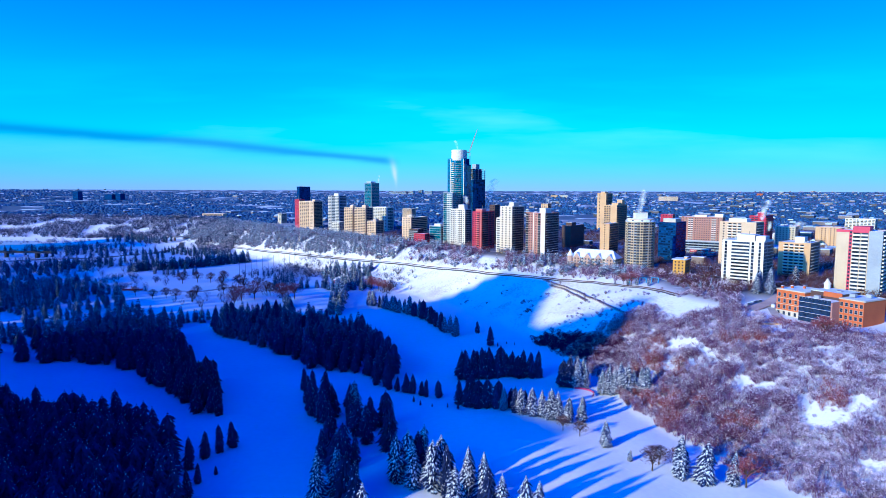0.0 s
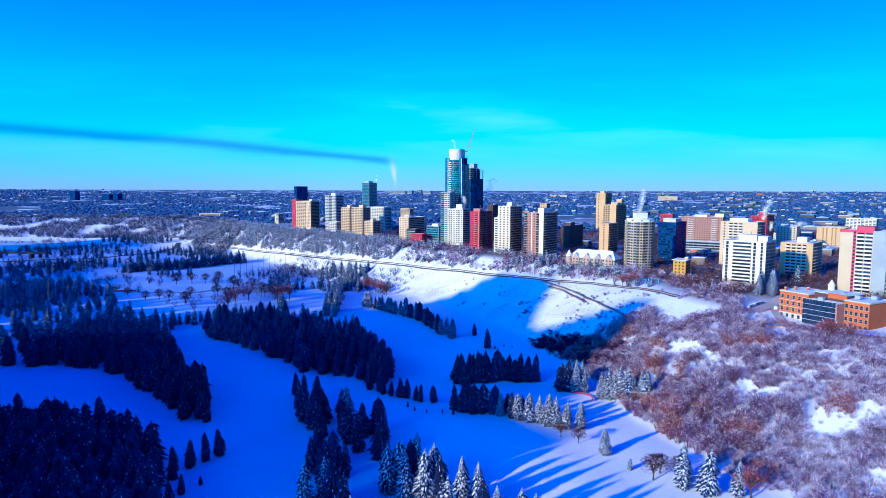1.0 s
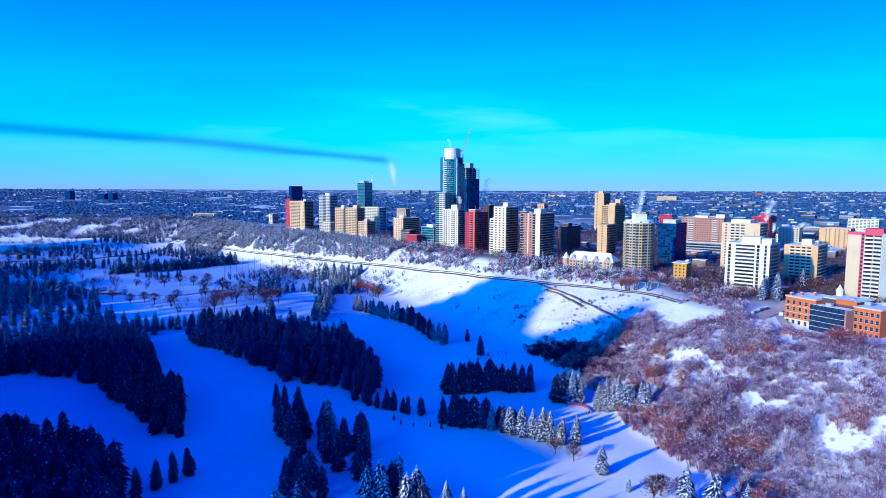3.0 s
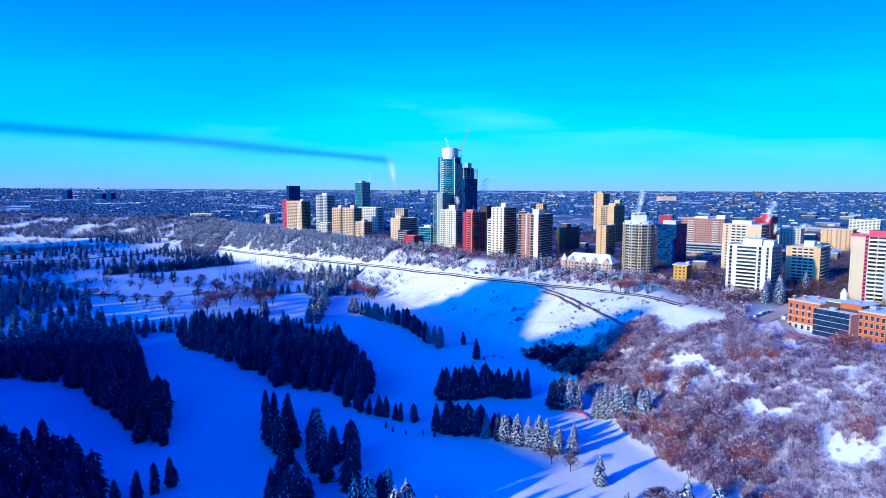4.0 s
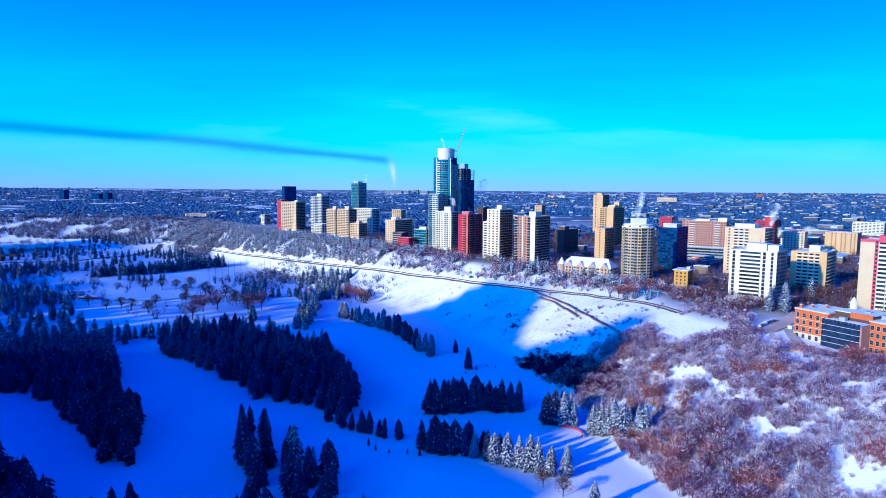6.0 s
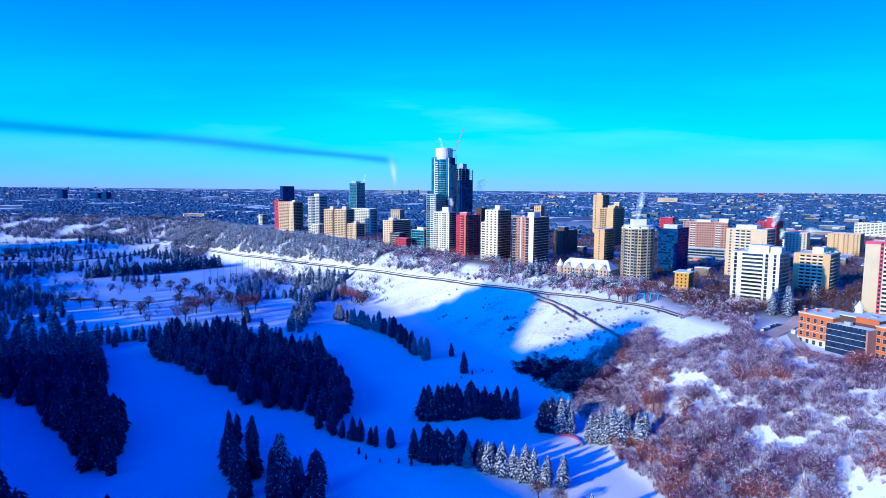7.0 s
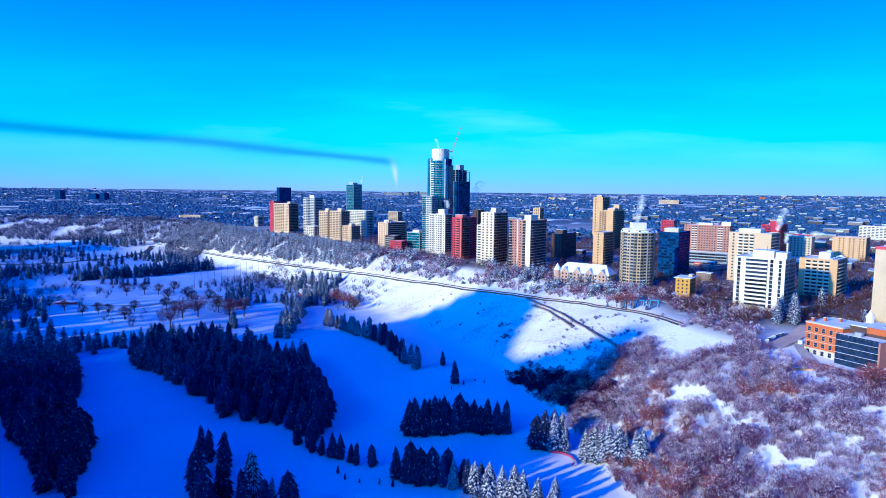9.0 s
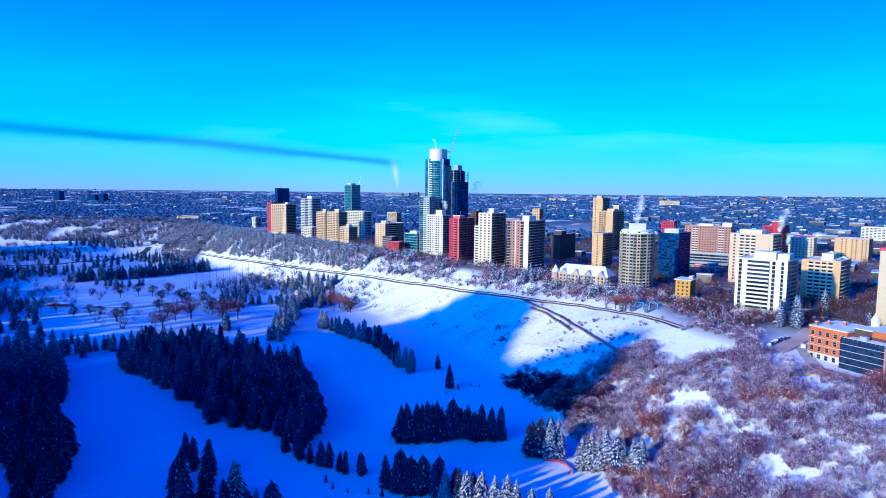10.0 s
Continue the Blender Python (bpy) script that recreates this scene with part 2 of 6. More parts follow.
def ground_material():
    """Snow with dry grass tufts showing through on the bank, and trodden, haze-blued patches far off."""
    m = material("snow_ground", (0.88, 0.885, 0.89), (0.80, 0.81, 0.83), 0.02, 0.35, 0.7, bump=0.35)
    t = m.node_tree
    p = t.nodes["Principled BSDF"]
    base = p.inputs["Base Color"].links[0].from_socket
    geo = t.nodes["Geometry"]
    split3 = t.nodes.new("ShaderNodeSeparateXYZ")
    t.links.new(geo.outputs["Normal"], split3.inputs[0])
    tilt = t.nodes.new("ShaderNodeMapRange")
    tilt.inputs["From Min"].default_value, tilt.inputs["From Max"].default_value = 0.985, 0.94
    t.links.new(split3.outputs[2], tilt.inputs["Value"])
    big, small = t.nodes.new("ShaderNodeTexNoise"), t.nodes.new("ShaderNodeTexNoise")
    for n, s, d in ((big, 0.045, 4), (small, 0.5, 6)):
        n.inputs["Scale"].default_value, n.inputs["Detail"].default_value = s, d
        t.links.new(geo.outputs["Position"], n.inputs["Vector"])
    add = t.nodes.new("ShaderNodeMath")
    add.operation = "ADD"
    t.links.new(big.outputs["Fac"], add.inputs[0])
    t.links.new(small.outputs["Fac"], add.inputs[1])
    tuft = t.nodes.new("ShaderNodeMapRange")
    tuft.inputs["From Min"].default_value, tuft.inputs["From Max"].default_value = 1.0, 1.25
    tuft.inputs["To Max"].default_value = 0.6
    t.links.new(add.outputs[0], tuft.inputs["Value"])
    both2 = t.nodes.new("ShaderNodeMath")
    both2.operation = "MULTIPLY"
    t.links.new(tilt.outputs[0], both2.inputs[0])
    t.links.new(tuft.outputs[0], both2.inputs[1])
    mix = t.nodes.new("ShaderNodeMix")
    mix.data_type = "RGBA"
    t.links.new(both2.outputs[0], mix.inputs["Factor"])
    t.links.new(base, mix.inputs["A"])
    mix.inputs["B"].default_value = (0.40, 0.33, 0.29, 1)
    # brushwood and gardens of the far plateau, with haze put into their blue
    where = t.nodes.new("ShaderNodeSeparateXYZ")
    t.links.new(geo.outputs["Position"], where.inputs[0])
    away, high = t.nodes.new("ShaderNodeMapRange"), t.nodes.new("ShaderNodeMapRange")
    away.inputs["From Min"].default_value, away.inputs["From Max"].default_value = 1250, 1700
    high.inputs["From Min"].default_value, high.inputs["From Max"].default_value = 41, 45
    t.links.new(where.outputs[1], away.inputs["Value"])
    t.links.new(where.outputs[2], high.inputs["Value"])
    plots = t.nodes.new("ShaderNodeTexNoise")
    plots.inputs["Scale"].default_value, plots.inputs["Detail"].default_value = 0.012, 6
    t.links.new(geo.outputs["Position"], plots.inputs["Vector"])
    open_snow = t.nodes.new("ShaderNodeMapRange")
    open_snow.inputs["From Min"].default_value, open_snow.inputs["From Max"].default_value = 0.60, 0.54
    open_snow.inputs["To Max"].default_value = 0.92
    t.links.new(plots.outputs["Fac"], open_snow.inputs["Value"])
    k1, k2 = t.nodes.new("ShaderNodeMath"), t.nodes.new("ShaderNodeMath")
    k1.operation = k2.operation = "MULTIPLY"
    t.links.new(away.outputs[0], k1.inputs[0])
    t.links.new(high.outputs[0], k1.inputs[1])
    t.links.new(k1.outputs[0], k2.inputs[0])
    t.links.new(open_snow.outputs[0], k2.inputs[1])
    brush = t.nodes.new("ShaderNodeMix")
    brush.data_type = "RGBA"
    t.links.new(k2.outputs[0], brush.inputs["Factor"])
    t.links.new(mix.outputs["Result"], brush.inputs["A"])
    brush.inputs["B"].default_value = (0.028, 0.055, 0.105, 1)
    # trodden ground among the apartment blocks, darkened further to cut bounced light
    trodden, inland, near = t.nodes.new("ShaderNodeTexNoise"), t.nodes.new("ShaderNodeMapRange"), t.nodes.new("ShaderNodeMapRange")
    trodden.inputs["Scale"].default_value, trodden.inputs["Detail"].default_value = 0.035, 5
    t.links.new(geo.outputs["Position"], trodden.inputs["Vector"])
    inland.inputs["From Min"].default_value, inland.inputs["From Max"].default_value = 0.26, 0.38
    t.links.new(trodden.outputs["Fac"], inland.inputs["Value"])
    near.inputs["From Min"].default_value, near.inputs["From Max"].default_value = 1700, 1250
    near.inputs["To Max"].default_value = 0.92
    t.links.new(where.outputs[1], near.inputs["Value"])
    k3, k4 = t.nodes.new("ShaderNodeMath"), t.nodes.new("ShaderNodeMath")
    k3.operation = k4.operation = "MULTIPLY"
    t.links.new(inland.outputs[0], k3.inputs[0])
    t.links.new(near.outputs[0], k3.inputs[1])
    t.links.new(k3.outputs[0], k4.inputs[0])
    t.links.new(high.outputs[0], k4.inputs[1])
    city = t.nodes.new("ShaderNodeMix")
    city.data_type = "RGBA"
    t.links.new(k4.outputs[0], city.inputs["Factor"])
    t.links.new(brush.outputs["Result"], city.inputs["A"])
    city.inputs["B"].default_value = (0.09, 0.08, 0.10, 1)
    t.links.new(city.outputs["Result"], p.inputs["Base Color"])
    return m


GROUND = ground_material()

# ---- terrain: a river valley, its bank and the plateau ----
TOE = [(420, -80), (250, 110), (165, 215), (132, 262), (116, 310), (106, 355), (100, 400), (92, 450), (72, 520), (48, 580), (5, 660), (-60, 745),
       (-140, 850), (-225, 965), (-330, 1080), (-450, 1230), (-600, 1420), (-760, 1530), (-1000, 1600), (-1400, 1580), (-5200, 1200)]
TOP = [(560, 60), (390, 200), (270, 320), (222, 392), (206, 450), (196, 520), (186, 585), (150, 650), (95, 715), (35, 790),
       (-50, 885), (-150, 1000), (-260, 1120), (-370, 1260), (-500, 1450), (-640, 1640), (-900, 1760), (-1400, 1740), (-5200, 1400)]

BANK_ROAD = [(-605, 1434), (-520, 1330), (-408, 1205), (-309, 1093), (-239, 1022), (-171, 948), (-56, 823), (11, 748), (67, 683), (105, 637), (149, 578), (177, 518), (186, 480)]


def line_distance(px, py, line):
    """Distance to a polyline, and whether the point lies on its right-hand (plateau) side."""
    best, side = np.full(px.shape, 1e9), np.zeros(px.shape)
    for (ax, ay), (bx, by) in zip(line, line[1:]):
        dx, dy = bx - ax, by - ay
        k = np.clip(((px - ax) * dx + (py - ay) * dy) / (dx * dx + dy * dy), 0, 1)
        ex, ey = px - ax - k * dx, py - ay - k * dy
        d = np.hypot(ex, ey)
        cross = dx * (py - ay) - dy * (px - ax)
        near = d < best
        side = np.where(near, -np.sign(cross), side)
        best = np.where(near, d, best)
    return best, side


def land(px, py):
    """Height of the land without its small relief."""
    px, py = np.asarray(px, float), np.asarray(py, float)
    a, sa = line_distance(px, py, TOE)
    b, sb = line_distance(px, py, TOP)
    s = np.where(sa < 0, 0.0, np.where(sb > 0, 1.0, a / np.maximum(a + b, 1e-6)))
    s = s * s * (3 - 2 * s) * 0.4 + s * 0.6
    s = s ** (1 - 0.38 * np.exp(-((px - 128) ** 2 + (py - 490) ** 2) / 120.0 ** 2))
    plateau = 45.0 - 7.0 * np.exp(-((px - 250) ** 2 + (py - 395) ** 2) / 50.0 ** 2)
    r = np.hypot(px, py)
    far = np.clip((r - 1500) / 3400, 0, 1.05) ** 1.5
    z = s * plateau + 66 * far * np.where(py > 0, 1, 0.3) * np.clip(s * 2, 0.15, 1)
    river = np.exp(-np.clip((np.hypot((px + 1080) / 330, (py - 1330) / 190) - 0.8) * 6, 0, 9) ** 2)
    # the opposite bank, added unseen behind the camera's left shoulder under the shading towers
    along = 0.78 * px + 0.62 * py
    q = np.clip((-along - 60) / 130, 0, 1) * np.clip((-0.62 * px + 0.78 * py - 60) / 120, 0, 1)
    z = np.maximum(z, 45 * q * q * (3 - 2 * q))
    return z - 5 * river


def relief(px, py):
    px, py = np.asarray(px, float), np.asarray(py, float)
    return (0.7 * np.sin(px / 31 + 1.3 * np.sin(py / 47)) * np.sin(py / 39 + 0.7) + 0.35 * np.sin(px / 11 + py / 17)
            + 0.2 * np.sin(px / 5.3 - py / 7.1))


def height(px, py):
    return land(px, py) + relief(px, py)

# ---- mesh helpers ----
def mesh_of(name, verts, faces, mats, slots=None, smooth=False):
    me = bpy.data.meshes.new(name)
    me.from_pydata([tuple(map(float, v)) for v in verts], [], [tuple(map(int, f)) for f in faces])
    for m in (mats if isinstance(mats, (list, tuple)) else [mats]):
        me.materials.append(m)
    if slots is not None:
        me.polygons.foreach_set("material_index", np.asarray(slots, dtype=np.int32))
    if smooth:
        me.polygons.foreach_set("use_smooth", np.ones(len(me.polygons), dtype=bool))
    me.update()
    return me


class Shape:
    """Vertices and faces gathered for one part."""

    def __init__(self):
        self.v, self.f = [], []

    def add(self, verts, faces):
        k = len(self.v)
        self.v += verts
        self.f += [[i + k for i in f] for f in faces]
        return self

    def box(self, x0, x1, y0, y1, z0, z1):
        return self.add([(x0, y0, z0), (x1, y0, z0), (x1, y1, z0), (x0, y1, z0), (x0, y0, z1), (x1, y0, z1), (x1, y1, z1), (x0, y1, z1)],
                        [(0, 3, 2, 1), (4, 5, 6, 7), (0, 1, 5, 4), (1, 2, 6, 5), (2, 3, 7, 6), (3, 0, 4, 7)])

    def prism(self, outline, z0, z1):
        n = len(outline)
        return self.add([(x, y, z0) for x, y in outline] + [(x, y, z1) for x, y in outline],
                        [list(range(n))[::-1], list(range(n, 2 * n))] + [(i, (i + 1) % n, n + (i + 1) % n, n + i) for i in range(n)])

    def tube(self, points, radii, sides=6):
        k = len(self.v)
        for (p, r) in zip(points, radii):
            for i in range(sides):
                a = 2 * math.pi * i / sides
                self.v.append((p[0] + r * math.cos(a), p[1] + r * math.sin(a), p[2]))
        for j in range(len(points) - 1):
            for i in range(sides):
                q = (i + 1) % sides
                self.f.append([k + j * sides + i, k + j * sides + q, k + (j + 1) * sides + q, k + (j + 1) * sides + i])
        return self

    def beam(self, a, b, r):
        """A square bar from a to b."""
        a, b = Vector(a), Vector(b)
        w = (b - a).normalized()
        s = w.cross(Vector((0, 0, 1)) if abs(w.z) < 0.9 else Vector((1, 0, 0))).normalized() * r
        t = w.cross(s).normalized() * r
        c = [tuple(p + i * s + j * t) for p in (a, b) for i, j in ((-1, -1), (1, -1), (1, 1), (-1, 1))]
        return self.add(c, [(0, 3, 2, 1), (4, 5, 6, 7), (0, 1, 5, 4), (1, 2, 6, 5), (2, 3, 7, 6), (3, 0, 4, 7)])


def part(name, shape, mat, parent, label="", kind=""):
    ob = new(name, mesh_of(name, shape.v, shape.f, mat))
    ob.parent = parent
    return tagged(ob, label, kind=kind)


def base_of(name, x, y, z, turn, label, category, group=""):
    ob = new(name)
    ob.matrix_world = pose(x, y, z, 0, 0, turn)
    return tagged(ob, label, category, group)


def single(name, shape, mat, label="", category="", kind="", smooth=False):
    return tagged(new(name, mesh_of(name, shape.v, shape.f, mat, smooth=smooth)), label, category, kind=kind)


def inside(poly, x, y):
    hit = False
    for (ax, ay), (bx, by) in zip(poly, poly[1:] + poly[:1]):
        if (ay > y) != (by > y) and x < (bx - ax) * (y - ay) / (by - ay) + ax:
            hit = not hit
    return hit


# ---- ground ----
def graded(lo, hi, a, b, step, far):
    mid = list(np.arange(a, b + 0.1, step))
    left, right, s = [], [], step
    p = a
    while p > lo:
        s = min(s * 1.22, far)
        p -= s
        left.append(p)
    p, s = b, step
    while p < hi:
        s = min(s * 1.22, far)
        p += s
        right.append(p)
    return np.array(left[::-1] + mid + right)


gx, gy = graded(-5000, 5000, -480, 470, 5.0, 160), graded(-2500, 5000, 180, 1150, 5.0, 160)
px, py = np.meshgrid(gx, gy)
pz = height(px, py)
nx, ny = len(gx), len(gy)
idx = np.arange(nx * ny).reshape(ny, nx)
quads = np.stack([idx[:-1, :-1], idx[:-1, 1:], idx[1:, 1:], idx[1:, :-1]], -1).reshape(-1, 4)
from_toe, from_top, from_road = [d * k for d, k in (line_distance(px, py, TOE), line_distance(px, py, TOP), line_distance(px, py, BANK_ROAD[::-1]))]


def sampled(grid, x, y):
    """A grid's value between its nodes."""
    i = int(min(max(np.searchsorted(gx, x) - 1, 0), nx - 2))
    j = int(min(max(np.searchsorted(gy, y) - 1, 0), ny - 2))
    a, b = (x - gx[i]) / (gx[i + 1] - gx[i]), (y - gy[j]) / (gy[j + 1] - gy[j])
    return float((grid[j, i] * (1 - a) + grid[j, i + 1] * a) * (1 - b) + (grid[j + 1, i] * (1 - a) + grid[j + 1, i + 1] * a) * b)


def z_at(x, y):
    return sampled(pz, x, y)


def bank(x, y):
    """Distance above the foot of the bank, and beyond its top; negative on the other side."""
    return sampled(from_toe, x, y), sampled(from_top, x, y)


ground = new("ground", mesh_of("ground", np.stack([px, py, pz], -1).reshape(-1, 3), quads, GROUND, smooth=True))
tagged(ground, "snow-covered valley floor, grassy bank and city plateau", "ground", kind="structure")

# ---- buildings ----
APT = "apartment building"
BALCONY_MESH = {}
FOOTPRINTS = []  # centre and radius of each building, kept clear of trees


def balcony_mesh(width, deep, mat, rail):
    key = (round(width, 1), deep, mat.name, rail)
    if key not in BALCONY_MESH:
        s, split = Shape(), 6
        w = key[0]
        s.box(-w / 2, w / 2, -deep, 0, -0.26, 0.0)
        if rail == "low":
            s.box(-w / 2, w / 2, -deep, -deep + 0.14, 0.0, 1.05)
            split = len(s.f)
            s.box(-w / 2, w / 2, -deep + 0.02, -deep + 0.1, 1.2, 1.28)
            for i in range(int(w / 1.2) + 1):
                s.box(-w / 2 + i * 1.2 - 0.05, -w / 2 + i * 1.2 + 0.05, -deep + 0.03, -deep + 0.09, 1.05, 1.2)
        elif rail == "solid":
            s.box(-w / 2, w / 2, -deep, -deep + 0.14, 0.0, 0.85)
            s.box(-w / 2, -w / 2 + 0.14, -deep + 0.14, 0, 0.0, 0.85)
            s.box(w / 2 - 0.14, w / 2, -deep + 0.14, 0, 0.0, 0.85)
        else:
            s.box(-w / 2, w / 2, -deep, -deep + 0.08, 0.95, 1.05)
            n = max(3, int(w / 0.8))
            for i in range(n + 1):
                x = -w / 2 + w * i / n
                s.box(x - 0.05, x + 0.05, -deep + 0.01, -deep + 0.07, 0, 0.95)
        BALCONY_MESH[key] = mesh_of("balcony", s.v, s.f, [mat, STEEL], [0] * split + [0 if rail == "solid" else 1] * (len(s.f) - split))
    return BALCONY_MESH[key]


def tower(name, label, corner, turn, w, d, top, wall, front=(), side=(), floor=2.9, boxes=(), trim=None, base=None, roof=ROOF_SNOW, category="apartment building"):
    """A block whose near corner stands at corner; its front runs to the left of it, its side away from it.
    front, side: columns (kind, from, to, step) in parts of the face's length."""
    x, y = corner
    base = z_at(x, y) - 1.0 if base is None else base
    h = top - base
    a = radians(turn)
    FOOTPRINTS.append((x - w / 2 * math.cos(a) + d / 2 * math.sin(a), y + w / 2 * math.sin(a) + d / 2 * math.cos(a), math.hypot(w, d) / 2 * 0.95))
    ob = base_of(name, x, y, base, -turn, label, category)
    s = Shape().box(-w, 0, 0, d, 0, h - 0.9)
    for a in ((-w, 0, 0, 0.4), (-w, 0, d - 0.4, d), (-w, -w + 0.4, 0.4, d - 0.4), (-0.4, 0, 0.4, d - 0.4)):
        s.box(*a, h - 0.9, h)
    part("wall", s, wall, ob)
    part("roof", Shape().box(-w + 0.42, -0.42, 0.42, d - 0.42, h - 0.95, h - 0.45), roof, ob, "snow-covered flat roof")
    for i, (u0, u1, v0, v1, up) in enumerate(boxes):
        b = part("penthouse", Shape().box(-w * u0, -w * u1, d * v0, d * v1, h - 0.5, h + up), trim or wall, ob)
        part("cap", Shape().box(-w * u0 - 0.1, -w * u1 + 0.1, d * v0 - 0.1, d * v1 + 0.1, h + up, h + up + 0.3), roof, b)
    rng = random.Random(int(abs(x * 7 + y)))
    if category == APT and h > 22:
        for i in range(rng.randint(2, 4)):
            px, py, e = -w * rng.uniform(0.15, 0.85), d * rng.uniform(0.2, 0.8), rng.uniform(0.6, 1.5)
            part("roof_vent", Shape().box(px - e, px + e, py - e * 0.7, py + e * 0.7, h - 0.5, h + rng.uniform(0.7, 1.8)), GREY, ob)
        px, py = -w * rng.uniform(0.3, 0.7), d * rng.uniform(0.3, 0.6)
        part("aerial", Shape().beam((px, py, h - 0.5), (px, py, h + rng.uniform(5, 9)), 0.16), STEEL, ob)
    storeys = max(1, int((h - 3.2) / floor))
    first = h - 0.9 - storeys * floor
    for face, length, cols in (("front", w, front), ("side", d, side)):
        def put(shape, u0, u1, o0, o1, z0, z1):
            if face == "front":
                shape.box(-w + u0, -w + u1, -o1, -o0, z0, z1)
            else:
                shape.box(o0, o1, u0, u1, z0, z1)
        panes, sills, bands, pil = Shape(), Shape(), Shape(), Shape()
        for kind, a, b, step in cols:
            u0, u1 = a * length, b * length
            if kind == "pilaster":
                put(pil, u0, u1, 0.0, 0.45, 0, h + 0.3)
                continue
            for k in range(storeys):
                z = first + k * floor
                if kind == "win":
                    n = max(1, int((u1 - u0) / step))
                    for i in range(n):
                        c = u0 + (i + 0.5) * (u1 - u0) / n
                        # side panes are oversized: their dark glass stands in for the side's shade
                        half, lo, hi = (0.24, 0.9, 2.3) if face == "front" else (0.45, 0.35, 2.6)
                        put(panes, c - step * half, c + step * half, 0.0, 0.04, z + lo, z + hi)
                        put(sills, c - step * (half + 0.04), c + step * (half + 0.04), 0.0, 0.12, z + lo - 0.16, z + lo - 0.02)
                elif kind == "slot":
                    put(panes, u0, u1, 0.0, 0.05, z + 0.25, z + floor - 0.2)
                elif kind == "ribbon":
                    n = max(1, int((u1 - u0) / step))
                    for i in range(n):
                        q = u0 + i * (u1 - u0) / n
                        put(panes, q + 0.06, q + (u1 - u0) / n - 0.06, 0.0, 0.05, z + 0.9, z + floor - 0.35)
                elif kind == "glass":
                    n = max(1, int((u1 - u0) / step))
                    for i in range(n):
                        q = u0 + i * (u1 - u0) / n
                        put(panes, q + 0.05, q + (u1 - u0) / n - 0.05, 0.0, 0.06, z + 0.05, z + floor - 0.25)
                    put(bands, u0, u1, 0.0, 0.14, z + floor - 0.24, z + floor)
                elif kind in ("balcony", "railed", "low"):
                    n = max(1, round((u1 - u0) / step))
                    for i in range(n):
                        q0, q1 = u0 + i * (u1 - u0) / n, u0 + (i + 1) * (u1 - u0) / n
                        e = {"balcony": 0.16 * (q1 - q0), "low": 0.3, "railed": 0.12}[kind]
                        put(panes, q0 + e, q1 - e, 0.0, 0.04, z + 0.05, z + (2.1 if kind == "balcony" else floor - 0.38))
                        bal = new("balcony", balcony_mesh(q1 - q0 - 0.5, 1.3, trim or wall, {"balcony": "solid", "railed": "open", "low": "low"}[kind]))
                        bal.parent = ob
                        c = (q0 + q1) / 2
                        bal.matrix_basis = pose(-w + c, 0, z) if face == "front" else pose(0, c, z, 0, 0, 90)
        glass = OFFICE_GLASS if wall is NAVY_GLASS else CURTAIN if any(c[0] == "glass" for c in cols) and wall is not NAVY_GLASS else GLASS
        if panes.v:
            part("glazing", panes, glass, ob, kind="stuff")
        if sills.v:
            part("sill_course", sills, trim or wall, ob, kind="stuff")
        if bands.v:
            part("floor_band", bands, trim or wall, ob, kind="stuff")
        if pil.v:
            part("pilaster", pil, trim or wall, ob)
    return ob


# railed glazing on several sides is extended to deepen those shaded faces
tower("apartment_tower", "dark blue glass high-rise above the trees", (-369, 1571), 37, 10, 36, 132, NAVY_GLASS, [("ribbon", 0.02, 0.98, 3)], [("ribbon", 0.02, 0.98, 3)], trim=GREY)
tower("apartment_slab", "red brick end block beside a cream slab", (-302, 1282), 37, 14, 16, 104, RED, [("win", 0.1, 0.9, 3)], [("win", 0.1, 0.9, 3)], trim=WHITE)
tower("apartment_slab", "cream apartment slab with stacked balconies", (-263, 1239), 37, 44, 24, 101, CREAM, [("balcony", 0.02, 0.7, 6), ("win", 0.72, 0.98, 3.4)], [("railed", 0.04, 0.96, 4)], boxes=[(0.2, 0.02, 0.2, 0.7, 3)], trim=CREAM)
tower("apartment_tower", "grey apartment tower with blue glass stripes", (-201, 1180), 37, 30, 20, 113, GREY, [("balcony", 0.0, 0.3, 4), ("ribbon", 0.34, 0.62, 3), ("balcony", 0.66, 1.0, 4)], [("ribbon", 0.1, 0.9, 3)], boxes=[(0.6, 0.2, 0.2, 0.8, 4)], trim=WHITE)
tower("apartment_tower", "cream twin apartment tower with curved balconies", (-165, 1115), 37, 22, 20, 92, CREAM, [("balcony", 0.0, 0.5, 5), ("balcony", 0.5, 1.0, 5)], [("win", 0.1, 0.9, 4)], boxes=[(0.4, 0.05, 0.1, 0.5, 4)], trim=CREAM)
tower("apartment_tower", "cream twin apartment tower with curved balconies", (-138, 1085), 37, 27, 20, 93, CREAM, [("balcony", 0.0, 0.5, 6), ("balcony", 0.5, 1.0, 6)], [("win", 0.1, 0.9, 4)], boxes=[(0.4, 0.05, 0.1, 0.5, 4)], trim=CREAM)
tower("low_apartment_block", "low white block with a brick end", (-196, 1150), 37, 20, 14, 64, WHITE, [("balcony", 0, 1, 5)], [("win", 0.1, 0.9, 4)], trim=WHITE)
tower("apartment_block", "short cream block beside the twin towers", (-116, 1050), 37, 20, 20, 71, CREAM, [("balcony", 0.0, 0.5, 5), ("win", 0.5, 1, 3)], [("win", 0.05, 0.95, 3.4)], boxes=[(0.5, 0.2, 0.2, 0.6, 3)], trim=CREAM)
